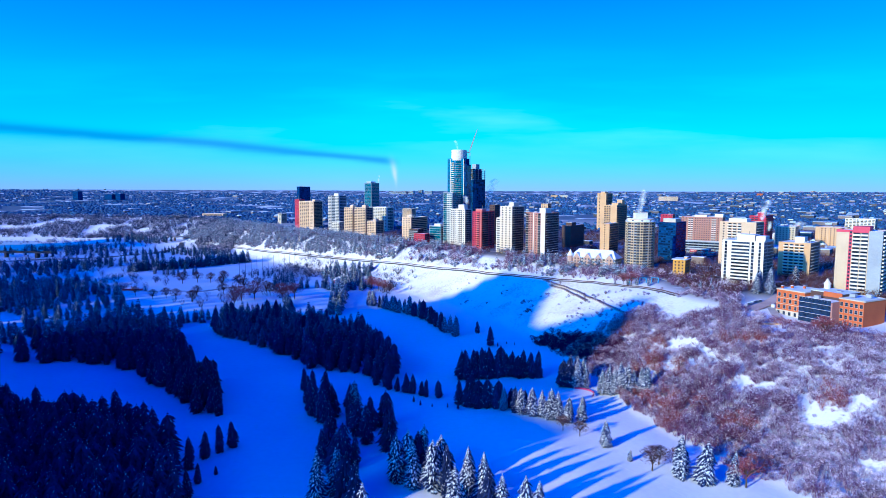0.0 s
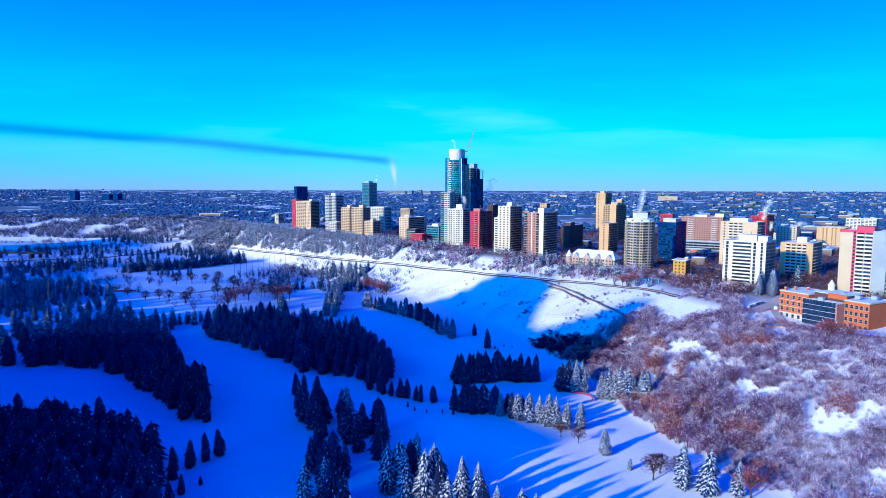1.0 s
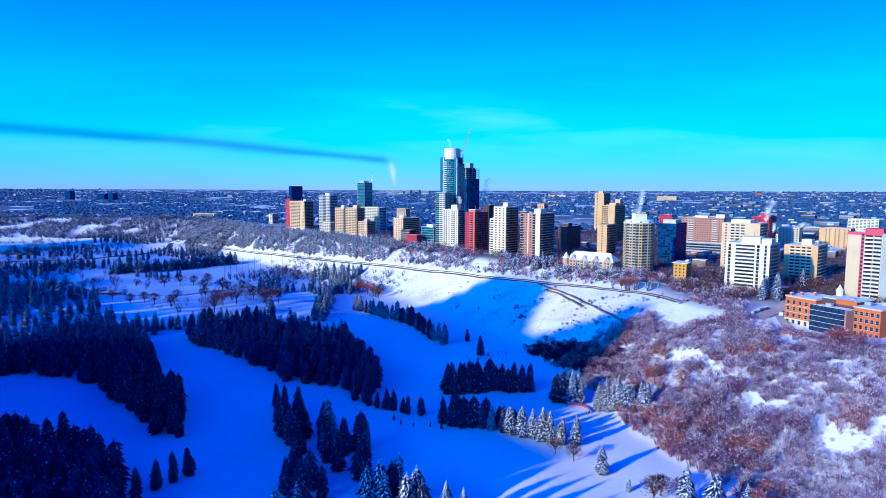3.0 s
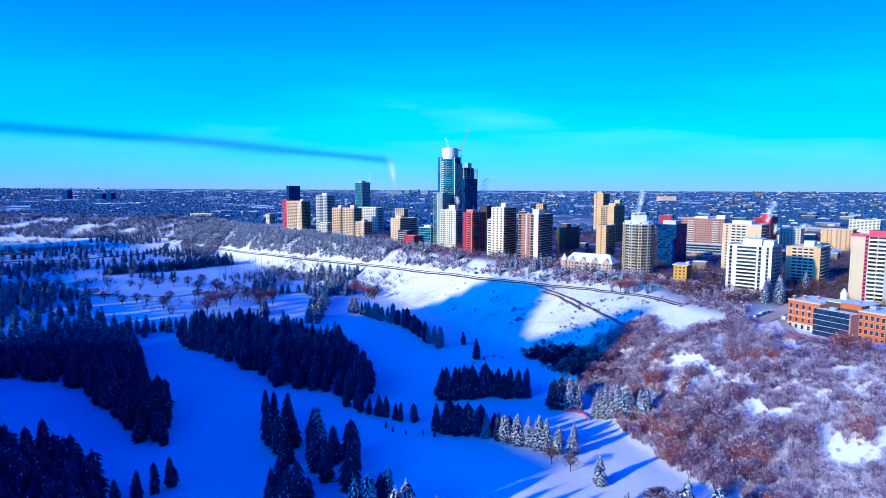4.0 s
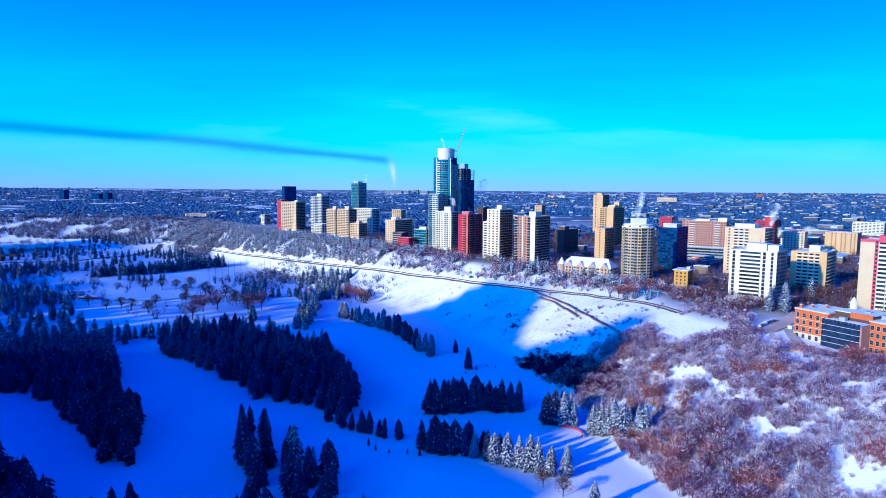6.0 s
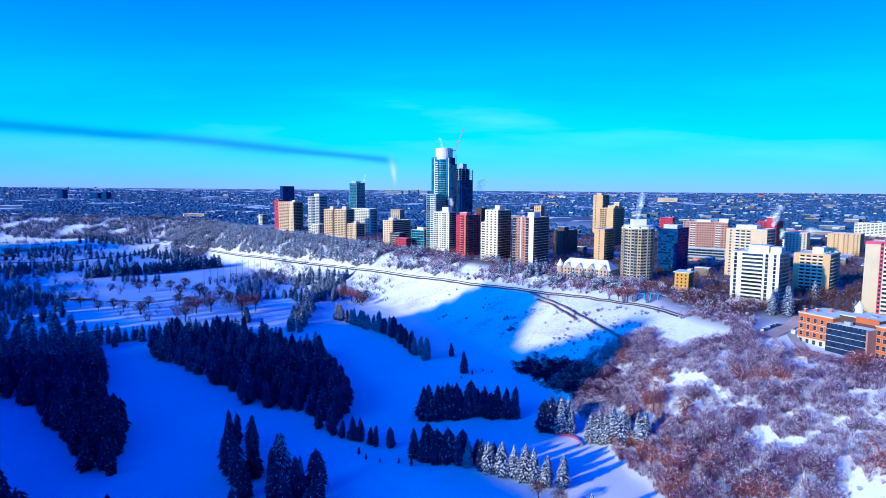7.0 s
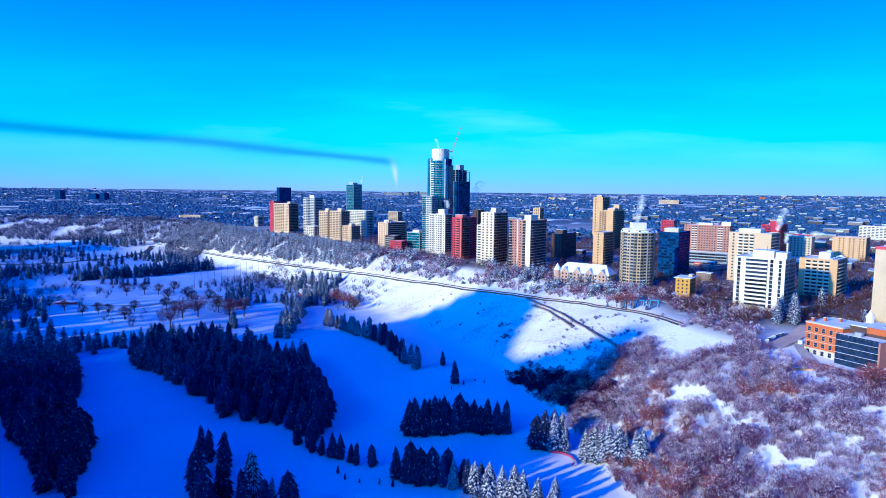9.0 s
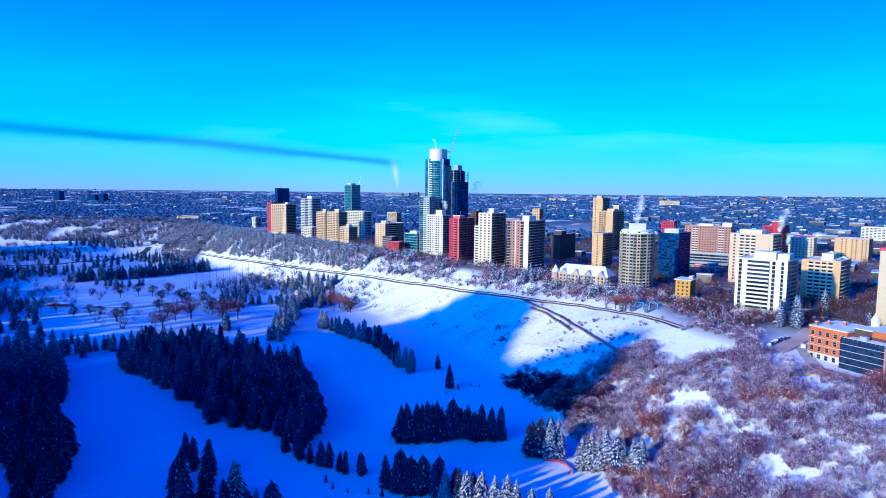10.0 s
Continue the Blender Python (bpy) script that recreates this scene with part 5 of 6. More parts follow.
# ---- bare shrubs and thickets ----
def thicket_mesh(seed, tall, wide, stems, twigs, mats, frost, thick=1.0, low=-0.1, hollow=0.55):
    """A bare bush: stems fanning from the ground, and fine twigs on a rounded crown."""
    rng = np.random.default_rng(seed)
    v, f, slot = [], [], []

    def sliver(a, b, w, s):
        d = b - a
        o = np.cross(d, rng.normal(size=3))
        o = o / (np.linalg.norm(o) + 1e-6) * w
        k = len(v)
        v.extend([a - o, a + o, b])
        f.append((k, k + 1, k + 2))
        slot.append(s)

    for _ in range(stems):
        a = rng.uniform(0, 6.28)
        r = wide * math.sqrt(rng.uniform(0, 1)) * 0.5
        top = np.array([math.cos(a) * r, math.sin(a) * r, tall * rng.uniform(0.55, 0.95)])
        sliver(np.array([top[0] * 0.25, top[1] * 0.25, -0.3]), top, 0.08 * thick, 0)
    lumps = [(rng.uniform(0, 6.28), rng.uniform(low, 1), rng.uniform(0.12, 0.3)) for _ in range(7)]
    for _ in range(twigs):
        a0, q0, sp = lumps[rng.integers(7)]
        a, q = (rng.normal(a0, 0.5), float(np.clip(rng.normal(q0, sp), low, 1))) if rng.random() < 0.55 else (rng.uniform(0, 6.28), rng.uniform(low, 1))
        c = math.sqrt(max(0, 1 - q * q)) * rng.uniform(hollow, 1.0)
        p = np.array([math.cos(a) * c * wide * 0.5, math.sin(a) * c * wide * 0.5, tall * (0.35 + 0.55 * q) * rng.uniform(0.8, 1)])
        way = np.array([math.cos(a), math.sin(a), 0.9]) + rng.normal(size=3) * 0.7
        # frost gathers towards the top, doubling as the crown's lit upper side
        sliver(p, p + way / np.linalg.norm(way) * rng.uniform(0.6, 1.5), rng.uniform(0.04, 0.10) * thick, 1 if rng.random() < frost * (0.45 + 0.9 * max(q, 0)) else 0)
    return mesh_of("thicket", v, f, mats, slot)


bush_rng = random.Random(11)
GREY_BUSH = [thicket_mesh(s, t, w, 24, 250, [TWIG, TWIG_FROST], fr, 0.8) for s, t, w, fr in ((1, 5, 6, 0.36), (2, 4, 6.5, 0.7), (3, 6.5, 6, 0.08), (4, 7.5, 7, 0.26))]
RED_BUSH = [thicket_mesh(s, t, w, 26, 200, [TWIG_RED, TWIG_FROST], fr) for s, t, w, fr in ((5, 5, 6, 0.12), (6, 6, 6.5, 0.2))]
LAWN = [(172, 482), (194, 470), (202, 441), (199, 424), (178, 430), (160, 426), (163, 452)]  # open snow above the thicket
CLEARINGS = [(155, 400, 5), (158, 391, 4.5), (161, 382, 4.5), (166, 368, 5), (150.5, 367, 5.5), (139, 367, 3.5), (163.5, 332, 5), (167, 326, 5), (171, 319, 4), (180, 287, 7), (189, 285, 5), (203, 286, 6), (202, 350, 4), (212, 338, 5), (221, 335, 5), (147, 393, 4), (204, 388, 4),
             (213, 386, 4), (161.3, 393.6, 5), (163.7, 385.2, 5), (164.1, 375.4, 4.5), (145.7, 378.1, 5), (145.1, 369.2, 5), (164.8, 356.6, 4.5), (170.2, 349.0, 4.5), (159.7, 332.4, 5.5), (162.8, 327.7, 5), (162.9, 319.7, 5), (179.6, 292.8, 5), (181.1, 286.5, 6), (182.8, 280.8, 6), (188.4, 279.5, 5), (201.3, 281.7, 5), (220.2, 334.1, 5), (218.4, 338.6, 4.5)]
RUST = [(134, 377, 6), (143, 362, 8), (112, 363, 8), (119, 350, 11), (126, 334, 11), (124, 317, 10), (138, 322, 8), (147, 298, 8), (152, 354, 5), (236, 352, 12)]  # patches of red willow
grey, red = [], []
while len(grey) < 3150:
    x, y = bush_rng.uniform(60, 420), bush_rng.uniform(120, 500)
    a, b = bank(x, y)
    if a < 0 or b > 0 or y > 455 + 0.25 * (x - 100) or x > 0.95 * y + 30:
        continue
    bare = any((x - cx) ** 2 + (y - cy) ** 2 < 0.85 * r * r for cx, cy, r in CLEARINGS)
    if inside(LAWN, x, y) or (bare and bush_rng.random() < 0.75) or noise.noise(Vector((x / 26, y / 26, 3))) < -0.5:
        continue
    warm = noise.noise(Vector((x / 30, y / 30, 9))) + 0.75 * max(math.exp(-((x - cx) ** 2 + (y - cy) ** 2) / r ** 2) for cx, cy, r in RUST)
    size = bush_rng.uniform(0.45, 1.3) * (0.8 if b > -12 else 1)
    foot = math.exp(-((x - 135) ** 2 + (y - 318) ** 2) / 42 ** 2) + 0.35 * noise.noise(Vector((x / 22, y / 22, 6)))
    size *= 0.3 if bare else 1.18 if foot > 0.5 else 1
    kind = bush_rng.choice((2, 2, 3)) if foot > 0.5 else bush_rng.choice((0, 1, 1, 3)) if y < 330 else bush_rng.choice((0, 1, 2, 3))
    (red if warm > 0.4 else grey).append((bush_rng.randrange(2) if warm > 0.4 else kind, x, y, z_at(x, y), size, bush_rng.uniform(0, 6.28)))
joined("thicket", "dense bare shrubs dusted with frost on the bank", "shrubs", GREY_BUSH, grey, [TWIG, TWIG_FROST])
joined("thicket", "patches of red-brown bare willow shrubs on the bank", "shrubs", RED_BUSH, red, [TWIG_RED, TWIG_FROST])

# the shaded hollow and the thin shrubs of the open slope
hollow = []
HOLLOW = [(76, 499), (89, 492), (109, 466), (127, 437), (128, 413), (115, 401), (104, 418), (92, 453), (77, 481)]
while len(hollow) < 430:
    x, y = bush_rng.uniform(70, 130), bush_rng.uniform(400, 502)
    if inside(HOLLOW, x + bush_rng.gauss(0, 2), y + bush_rng.gauss(0, 2)):
        hollow.append((bush_rng.choice((2, 3)), x, y, z_at(x, y), bush_rng.uniform(0.5, 1.0), bush_rng.uniform(0, 6.28)))
for x, y, n, spread in ((120, 560, 10, 7), (135, 520, 10, 9), (146, 492, 22, 9), (112, 505, 16, 7), (125, 485, 22, 8), (138, 465, 24, 8), (81, 596, 12, 2.6), (80, 567, 14, 3), (26, 651, 6, 2.5), (45, 626, 4, 2), (139, 540, 16, 5), (102, 590, 4, 2), (-230, 965, 40, 16), (-190, 950, 30, 14), (-150, 890, 26, 12), (-205, 925, 30, 14), (118, 610, 4, 4), (160, 530, 6, 5), (172, 500, 10, 8), (60, 640, 5, 5), (30, 700, 6, 8), (85, 570, 5, 5), (150, 590, 5, 5)):
    for _ in range(n):
        p, q = bush_rng.gauss(x, spread), bush_rng.gauss(y, spread)
        hollow.append((bush_rng.randrange(2), p, q, z_at(p, q), bush_rng.uniform(0.18, 0.55), bush_rng.uniform(0, 6.28)))
DARK_BUSH = [thicket_mesh(s, 5, 6, 26, 220, [TWIG_PURPLE, TWIG_FROST], fr, 1.1) for s, fr in ((21, 0.1), (22, 0.1), (23, 0.0), (24, 0.02))]
joined("thicket", "dark bare brush in the hollow and on the open slope", "shrubs", DARK_BUSH, hollow, [TWIG_PURPLE, TWIG_FROST])

# frosted scrub and small conifers on the bank under the towers
SCRUB = [thicket_mesh(s, 6, 6, 12, 90, [TWIG, TWIG_FROST], fr, 1.7) for s, fr in ((31, 0.5), (32, 0.25))]
scrub, firs = [], []
while len(scrub) < 3300:
    x, y = bush_rng.uniform(-620, 210), bush_rng.uniform(560, 1500)
    a, b = bank(x, y)
    s = a / max(a + abs(b), 1e-6)
    if a < 0 or b > 16 or sampled(from_road, x, y) < bush_rng.uniform(5, 12):
        continue
    if noise.noise(Vector((x / 40, y / 40, 5))) < -0.4:
        continue
    if noise.noise(Vector((x / 25, y / 25, 1))) > (0.1 if y < 900 else -0.7):
        firs.append((bush_rng.randrange(2), x, y, z_at(x, y), bush_rng.uniform(0.9, 1.7), bush_rng.uniform(0, 6.28)))
    scrub.append((bush_rng.randrange(2), x, y, z_at(x, y), bush_rng.uniform(0.6, 1.25), bush_rng.uniform(0, 6.28)))
joined("bank_scrub", "frosted scrub along the top of the bank", "shrubs", SCRUB, scrub, [TWIG, TWIG_FROST])
FIR = [spruce_meshes(s, 8, 2.4, 0.95, 0.36)[1] for s in (41, 42)]
joined("frosted_firs", "small frosted conifers along the bank", "trees", FIR, firs, [FROST_NEEDLE, FROST])

# ---- the far city: woods, houses, low blocks ----
far_rng = random.Random(21)
# distance haze is put into the blue of these far trees
FAR_HAZE_WOOD = material("far_woods_haze_blue", (0.034, 0.105, 0.250), (0.018, 0.055, 0.140), 0.01, 0.08, 0.95, island=0.7)


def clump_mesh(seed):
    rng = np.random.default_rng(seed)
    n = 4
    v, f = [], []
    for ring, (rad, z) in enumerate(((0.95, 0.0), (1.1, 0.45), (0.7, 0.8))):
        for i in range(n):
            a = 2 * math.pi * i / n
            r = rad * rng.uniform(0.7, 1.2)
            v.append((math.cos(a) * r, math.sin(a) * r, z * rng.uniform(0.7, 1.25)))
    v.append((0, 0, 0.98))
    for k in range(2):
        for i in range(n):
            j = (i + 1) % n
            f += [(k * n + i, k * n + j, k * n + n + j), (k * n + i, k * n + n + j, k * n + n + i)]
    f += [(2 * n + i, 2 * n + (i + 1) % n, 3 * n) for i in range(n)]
    return mesh_of("clump", v, f, FAR_HAZE_WOOD)


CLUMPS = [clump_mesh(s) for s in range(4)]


def built_up(x, y):
    """Share of roofs among the trees: more to the east of the bank."""
    return 0.5 + 0.5 * math.tanh((x - 0.12 * y) / 300)


woods, roofs, walls = [], Shape(), Shape()
while len(woods) < 25000:
    y = 1250 + 2900 * far_rng.random() ** 1.4
    x = far_rng.uniform(-0.95, 0.95) * y
    b = bank(x, y)[1]
    if b < 0 or (y > 2500 and far_rng.random() < 0.5) or (y < 1750 and -420 < x < 480 and far_rng.random() < 0.7) or far_rng.random() < 0.3 * built_up(x, y) or noise.noise(Vector((x / 260, y / 260, 2))) < -0.28:
        continue
    k = far_rng.uniform(2.2, 5.0) * (1 + y / 7000)
    woods.append((far_rng.randrange(4), x, y, z_at(x, y) - 0.5, k, far_rng.uniform(0, 6.28)))
joined("far_woods", "bare and evergreen trees of the far neighbourhoods", "woods", CLUMPS, woods, [FAR_HAZE_WOOD])
n = 0
while n < 640:
    y = 620 + 4000 * far_rng.random() ** 1.6
    x = far_rng.uniform(-0.9, 0.95) * y
    b = bank(x, y)[1]
    if b < 60 or (y < 1250 and x < 420) or far_rng.random() > 0.25 + 0.75 * built_up(x, y):
        continue
    big = far_rng.random() < 0.12 * (1 + built_up(x, y))
    w, d, h = (far_rng.uniform(20, 50), far_rng.uniform(16, 34), far_rng.uniform(5, 10)) if big else (far_rng.uniform(8, 14), far_rng.uniform(8, 12), far_rng.uniform(4, 7))
    z, a = z_at(x, y), radians(-37 + far_rng.choice((0, 90)) + far_rng.uniform(-4, 4))
    c, s = math.cos(a), math.sin(a)
    o = [(x + p * c - q * s, y + p * s + q * c) for p, q in ((-w / 2, -d / 2), (w / 2, -d / 2), (w / 2, d / 2), (-w / 2, d / 2))]
    walls.prism(o, z - 2, z + h)
    if big:
        roofs.prism(o, z + h + 0.01, z + h + 0.8)
    else:
        k = len(roofs.v)
        e1, e2 = ((o[0][0] + o[3][0]) / 2, (o[0][1] + o[3][1]) / 2), ((o[1][0] + o[2][0]) / 2, (o[1][1] + o[2][1]) / 2)
        roofs.add([(*p, z + h) for p in o] + [(*e1, z + h + 2.6), (*e2, z + h + 2.6)], [(0, 1, 5, 4), (1, 2, 5), (2, 3, 4, 5), (3, 0, 4)])
    n += 1
FAR_WALL = material("far_house_walls", (0.20, 0.16, 0.165), (0.06, 0.055, 0.065), 0.01, 0.03, 0.9, island=1.2)
single("far_houses", walls, FAR_WALL, "walls of far houses and low blocks", "houses", "stuff")
# far roof snow is dimmed and blued, so its colour carries the haze
single("far_roofs", roofs, material("hazed_roof_snow", (0.60, 0.68, 0.80), (0.28, 0.36, 0.50), 0.02, 0.2, 0.85, island=0.9), "snowy roofs of far houses and low blocks", "roofs", "stuff")

# landmarks on the horizon
tower("far_tower", "lone dark slab on the horizon", (-1690, 2830), 20, 32, 26, 112, NAVY_GLASS, [("ribbon", 0, 1, 5)], category="high-rise")
tower("far_tower", "twin dark blocks on the horizon", (-1560, 2880), 20, 46, 26, 98, NAVY_GLASS, [("win", 0, 1, 5)], category="high-rise")
tower("far_tower", "twin dark blocks on the horizon", (-1520, 2880), 20, 30, 26, 102, NAVY_GLASS, [("win", 0, 1, 5)], category="high-rise")
tower("far_tower", "pair of distant apartment towers", (690, 3700), 20, 38, 26, 94, TAN, [("win", 0, 1, 5)], category="high-rise")
tower("far_tower", "pair of distant apartment towers", (755, 3700), 20, 50, 26, 94, STONE, [("win", 0, 1, 5)], category="high-rise")
tower("far_slab", "long tan slab far across the city", (1215, 3165), 20, 95, 26, 93, BEIGE, [("win", 0, 1, 5)], category="apartment building")
tower("far_tower", "lone orange block on the horizon", (1975, 3780), 20, 32, 26, 108, ORANGE, [("win", 0, 1, 5)], category="high-rise")
tower("far_school", "long low cream building among trees", (-610, 1690), 10, 62, 22, 57, CREAM, [("ribbon", 0.05, 0.95, 5)], category="school building")
for x, y, w, h in ((-210, 4300, 40, 118), (-150, 4350, 30, 122), (-260, 4300, 90, 112), (-80, 4300, 55, 116), (-330, 4350, 60, 113)):
    tower("far_tower", "pale university blocks on the horizon", (x, y), 20, w, 30, h, GREY, [("ribbon", 0, 1, 6)], category="high-rise")

# ---- trees among the buildings ----
def clear(x, y, margin=2.0):
    return all((x - a) ** 2 + (y - b) ** 2 > (r + margin) ** 2 for a, b, r in FOOTPRINTS)


FOOTPRINTS += [(203, 627, 16), (165, 640, 22), (145, 655, 14), (20, 950, 20), (258, 408, 24), (268, 392, 20)]
STREET = [thicket_mesh(s, 8, 8, 12, 76, [TWIG_DARK, TWIG_FROST], fr, 2.0) for s, fr in ((51, 0.02), (52, 0.06), (53, 0.16))]
street = []
for _ in range(30000):
    if len(street) >= 3900:
        break
    y = 400 + 800 * far_rng.random() ** 1.5
    x = far_rng.uniform(-0.2, 0.8) * y
    b = bank(x, y)[1]
    if b > 4 and clear(x, y) and noise.noise(Vector((x / 45, y / 45, 7))) > -0.5 and not (205 < x < 262 and 395 < y < 470):
        street.append((far_rng.randrange(3), x, y, z_at(x, y), far_rng.uniform(0.6, 1.15), far_rng.uniform(0, 6.28)))
joined("street_trees", "bare brown street trees between the apartment blocks", "trees", STREET, street, [TWIG_DARK, TWIG_FROST])
RIM_TREES = [thicket_mesh(s, 7, 7, 16, 130, [TWIG, TWIG_FROST], fr, 1.5) for s, fr in ((54, 0.35), (55, 0.6), (56, 0.15))]
rim = []
while len(rim) < 34:
    x, y = far_rng.uniform(196, 228), far_rng.uniform(412, 480)
    if inside([(199, 420), (204, 470), (216, 480), (228, 458), (214, 437), (207, 414)], x, y):
        rim.append((far_rng.randrange(3), x, y, z_at(x, y), far_rng.uniform(0.5, 1.0), far_rng.uniform(0, 6.28)))
while len(rim) < 190:
    x, y = far_rng.uniform(120, 262), far_rng.uniform(465, 645)
    if inside([(118, 640), (160, 590), (186, 545), (208, 480), (232, 468), (262, 500), (228, 552), (205, 600), (150, 650)], x, y) and clear(x, y, 0) and not inside(LAWN, x, y) and far_rng.random() > 0.2:
        rim.append((far_rng.randrange(3), x, y, z_at(x, y), far_rng.uniform(0.6, 1.15), far_rng.uniform(0, 6.28)))
joined("rim_trees", "frosted bare trees on the lawn before the apartments", "trees", RIM_TREES, rim, [TWIG, TWIG_FROST])
houses, house_roofs = Shape(), Shape()
made = 0
while made < 34:
    y = far_rng.uniform(520, 1300)
    x = far_rng.uniform(-0.1, 0.95) * y
    if bank(x, y)[1] < 40 or not clear(x, y, 8):
        continue
    w, d, h = far_rng.uniform(9, 16), far_rng.uniform(9, 13), far_rng.uniform(5, 8)
    z, a = z_at(x, y), radians(-37)
    c, s = math.cos(a), math.sin(a)
    o = [(x + p * c - q * s, y + p * s + q * c) for p, q in ((-w / 2, -d / 2), (w / 2, -d / 2), (w / 2, d / 2), (-w / 2, d / 2))]
    houses.prism(o, z - 1, z + h)
    house_roofs.prism(o, z + h + 0.01, z + h + 0.5)
    made += 1
single("low_houses", houses, FAR_WALL, "low houses and walk-ups between the towers", "houses", "stuff")
single("low_roofs", house_roofs, ROOF_SNOW, "snowy flat roofs of the low houses", "roofs", "stuff")

# big frosted spruces beside the white high-rise and on the lawn
for x, y, tall in ((256, 471, 22), (251, 478, 19), (246, 474, 17), (262, 484, 18), (306, 525, 15), (268, 492, 14), (300, 470, 13)):
    spruce(x, y, tall, True, "snowy spruces by the apartments", True)
for x, y, tall in ((168, 548, 7), (174, 541, 8), (181, 531, 8.5), (205, 480, 9), (212, 474, 8), (222, 500, 9), (214, 520, 8), (160, 560, 5), (118, 668, 9), (111, 676, 11), (125, 672, 10), (104, 690, 9)):
    spruce(x, y, tall, True, "snowy spruces by the apartments", True)


# ---- bare broad-leaved trees of the valley floor ----
def bare_tree_meshes(seed, tall, wide, mat):
    rng = np.random.default_rng(seed)
    t = Shape().tube([(0, 0, -0.4), (0, 0, tall * 0.25), (0.1, 0, tall * 0.45)], [0.28, 0.22, 0.12], 7)
    for i in range(9):
        a = 2 * math.pi * i / 9 + rng.uniform(-0.3, 0.3)
        r = wide * 0.5 * rng.uniform(0.45, 0.8)
        z0 = tall * rng.uniform(0.22, 0.42)
        p = (r * math.cos(a), r * math.sin(a), tall * rng.uniform(0.6, 0.85))
        t.beam((0, 0, z0), (p[0] * 0.5, p[1] * 0.5, (z0 + p[2]) / 2 + 0.3), 0.1)
        t.beam((p[0] * 0.5, p[1] * 0.5, (z0 + p[2]) / 2 + 0.3), p, 0.06)
    crown = thicket_mesh(seed, tall, wide, 0, 900, [mat, TWIG_FROST], 0.06, 1.5, -0.65, 0.1)
    v = np.empty(len(crown.vertices) * 3)
    crown.vertices.foreach_get("co", v)
    v = v.reshape(-1, 3)
    v[:, 2] = tall * 0.34 + v[:, 2] * 0.70
    crown.vertices.foreach_set("co", v.ravel())
    crown.update()
    return mesh_of("trunk", t.v, t.f, BARK), crown


BARE = [bare_tree_meshes(s, 9, 9, TWIG_DARK) for s in (61, 62)]
RUSTY = [bare_tree_meshes(s, 9, 10, TWIG_RED) for s in (63, 64)]


def bare_tree(x, y, size, rusty=False):
    ob = new("bare_tree")
    ob.matrix_world = pose(x, y, z_at(x, y), 0, 0, tree_rng.uniform(0, 360)) @ Matrix.Scale(size, 4)
    trunk, crown = tree_rng.choice(RUSTY if rusty else BARE)
    for n, me in (("trunk", trunk), ("crown", crown)):
        c = new(n, me)
        c.parent = ob
    return tagged(ob, "bare rust-brown broad-leaved tree on the snow" if rusty else "bare dark broad-leaved tree on the snow", "tree", "bare trees in the valley")


for x, y, k, r in ((-331, 687, 1.0, 0), (-318, 692, 1.1, 0), (-303, 683, 1.1, 0), (-276, 663, 1.2, 0), (-288, 705, 1.1, 0), (-262, 720, 1.2, 0), (-240, 690, 1.3, 0), (-222, 640, 1.4, 1),
                   (-214, 684, 1.6, 1), (-226, 676, 1.3, 1), (-179, 674, 1.6, 1), (-170, 690, 1.4, 1), (-188, 700, 1.3, 1), (-250, 760, 1.3, 0), (-236, 770, 1.3, 0), (-262, 775, 1.4, 0), (-280, 765, 1.3, 0),
                   (-298, 820, 1.3, 0), (-345, 800, 1.4, 0), (-330, 812, 1.3, 0), (-310, 806, 1.2, 0), (-360, 705, 1.0, 0), (-380, 712, 1.0, 0), (-400, 720, 1.0, 0), (-205, 715, 1.3, 0), (-215, 735, 1.3, 0),
                   (94, 262, 1.0, 0), (99, 268, 0.8, 0), (70, 300, 0.7, 0), (63, 308, 0.7, 0), (-90, 762, 1.2, 1), (-80, 752, 1.2, 1), (-72, 742, 1.1, 1), (-64, 728, 1.1, 0), (226, 354, 1.15, 1), (231, 364, 1.0, 1), (236, 352, 0.9, 1), (170, 545, 1.0, 1), (166, 556, 0.8, 1), (134, 377, 1.0, 1), (144, 361, 0.9, 1), (104, 262, 0.9, 0), (128, 246, 1.1, 1)):
    bare_tree(x, y, k * (1.55 if r and y > 500 else 1.3), bool(r))

GROVE_TREES = [thicket_mesh(s, 9, 9, 14, 90, [GROVE_HAZE_TWIG, TWIG_FROST], fr, 2.4) for s, fr in ((71, 0.05), (72, 0.18), (73, 0.32), (74, 0.02))]
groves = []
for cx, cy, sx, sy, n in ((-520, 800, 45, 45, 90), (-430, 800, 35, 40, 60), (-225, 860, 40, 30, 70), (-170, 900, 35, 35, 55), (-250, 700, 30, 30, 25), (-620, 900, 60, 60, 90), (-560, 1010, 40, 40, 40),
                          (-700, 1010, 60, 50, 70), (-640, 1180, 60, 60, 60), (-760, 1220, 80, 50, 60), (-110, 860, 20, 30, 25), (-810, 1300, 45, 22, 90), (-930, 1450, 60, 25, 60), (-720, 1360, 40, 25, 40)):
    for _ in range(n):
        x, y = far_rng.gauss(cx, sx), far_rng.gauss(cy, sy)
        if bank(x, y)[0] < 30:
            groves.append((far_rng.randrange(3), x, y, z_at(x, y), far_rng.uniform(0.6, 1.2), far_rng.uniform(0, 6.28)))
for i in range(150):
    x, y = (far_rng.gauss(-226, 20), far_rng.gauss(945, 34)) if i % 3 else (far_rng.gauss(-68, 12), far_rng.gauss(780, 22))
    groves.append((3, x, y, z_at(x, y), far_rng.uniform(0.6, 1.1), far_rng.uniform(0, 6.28)))
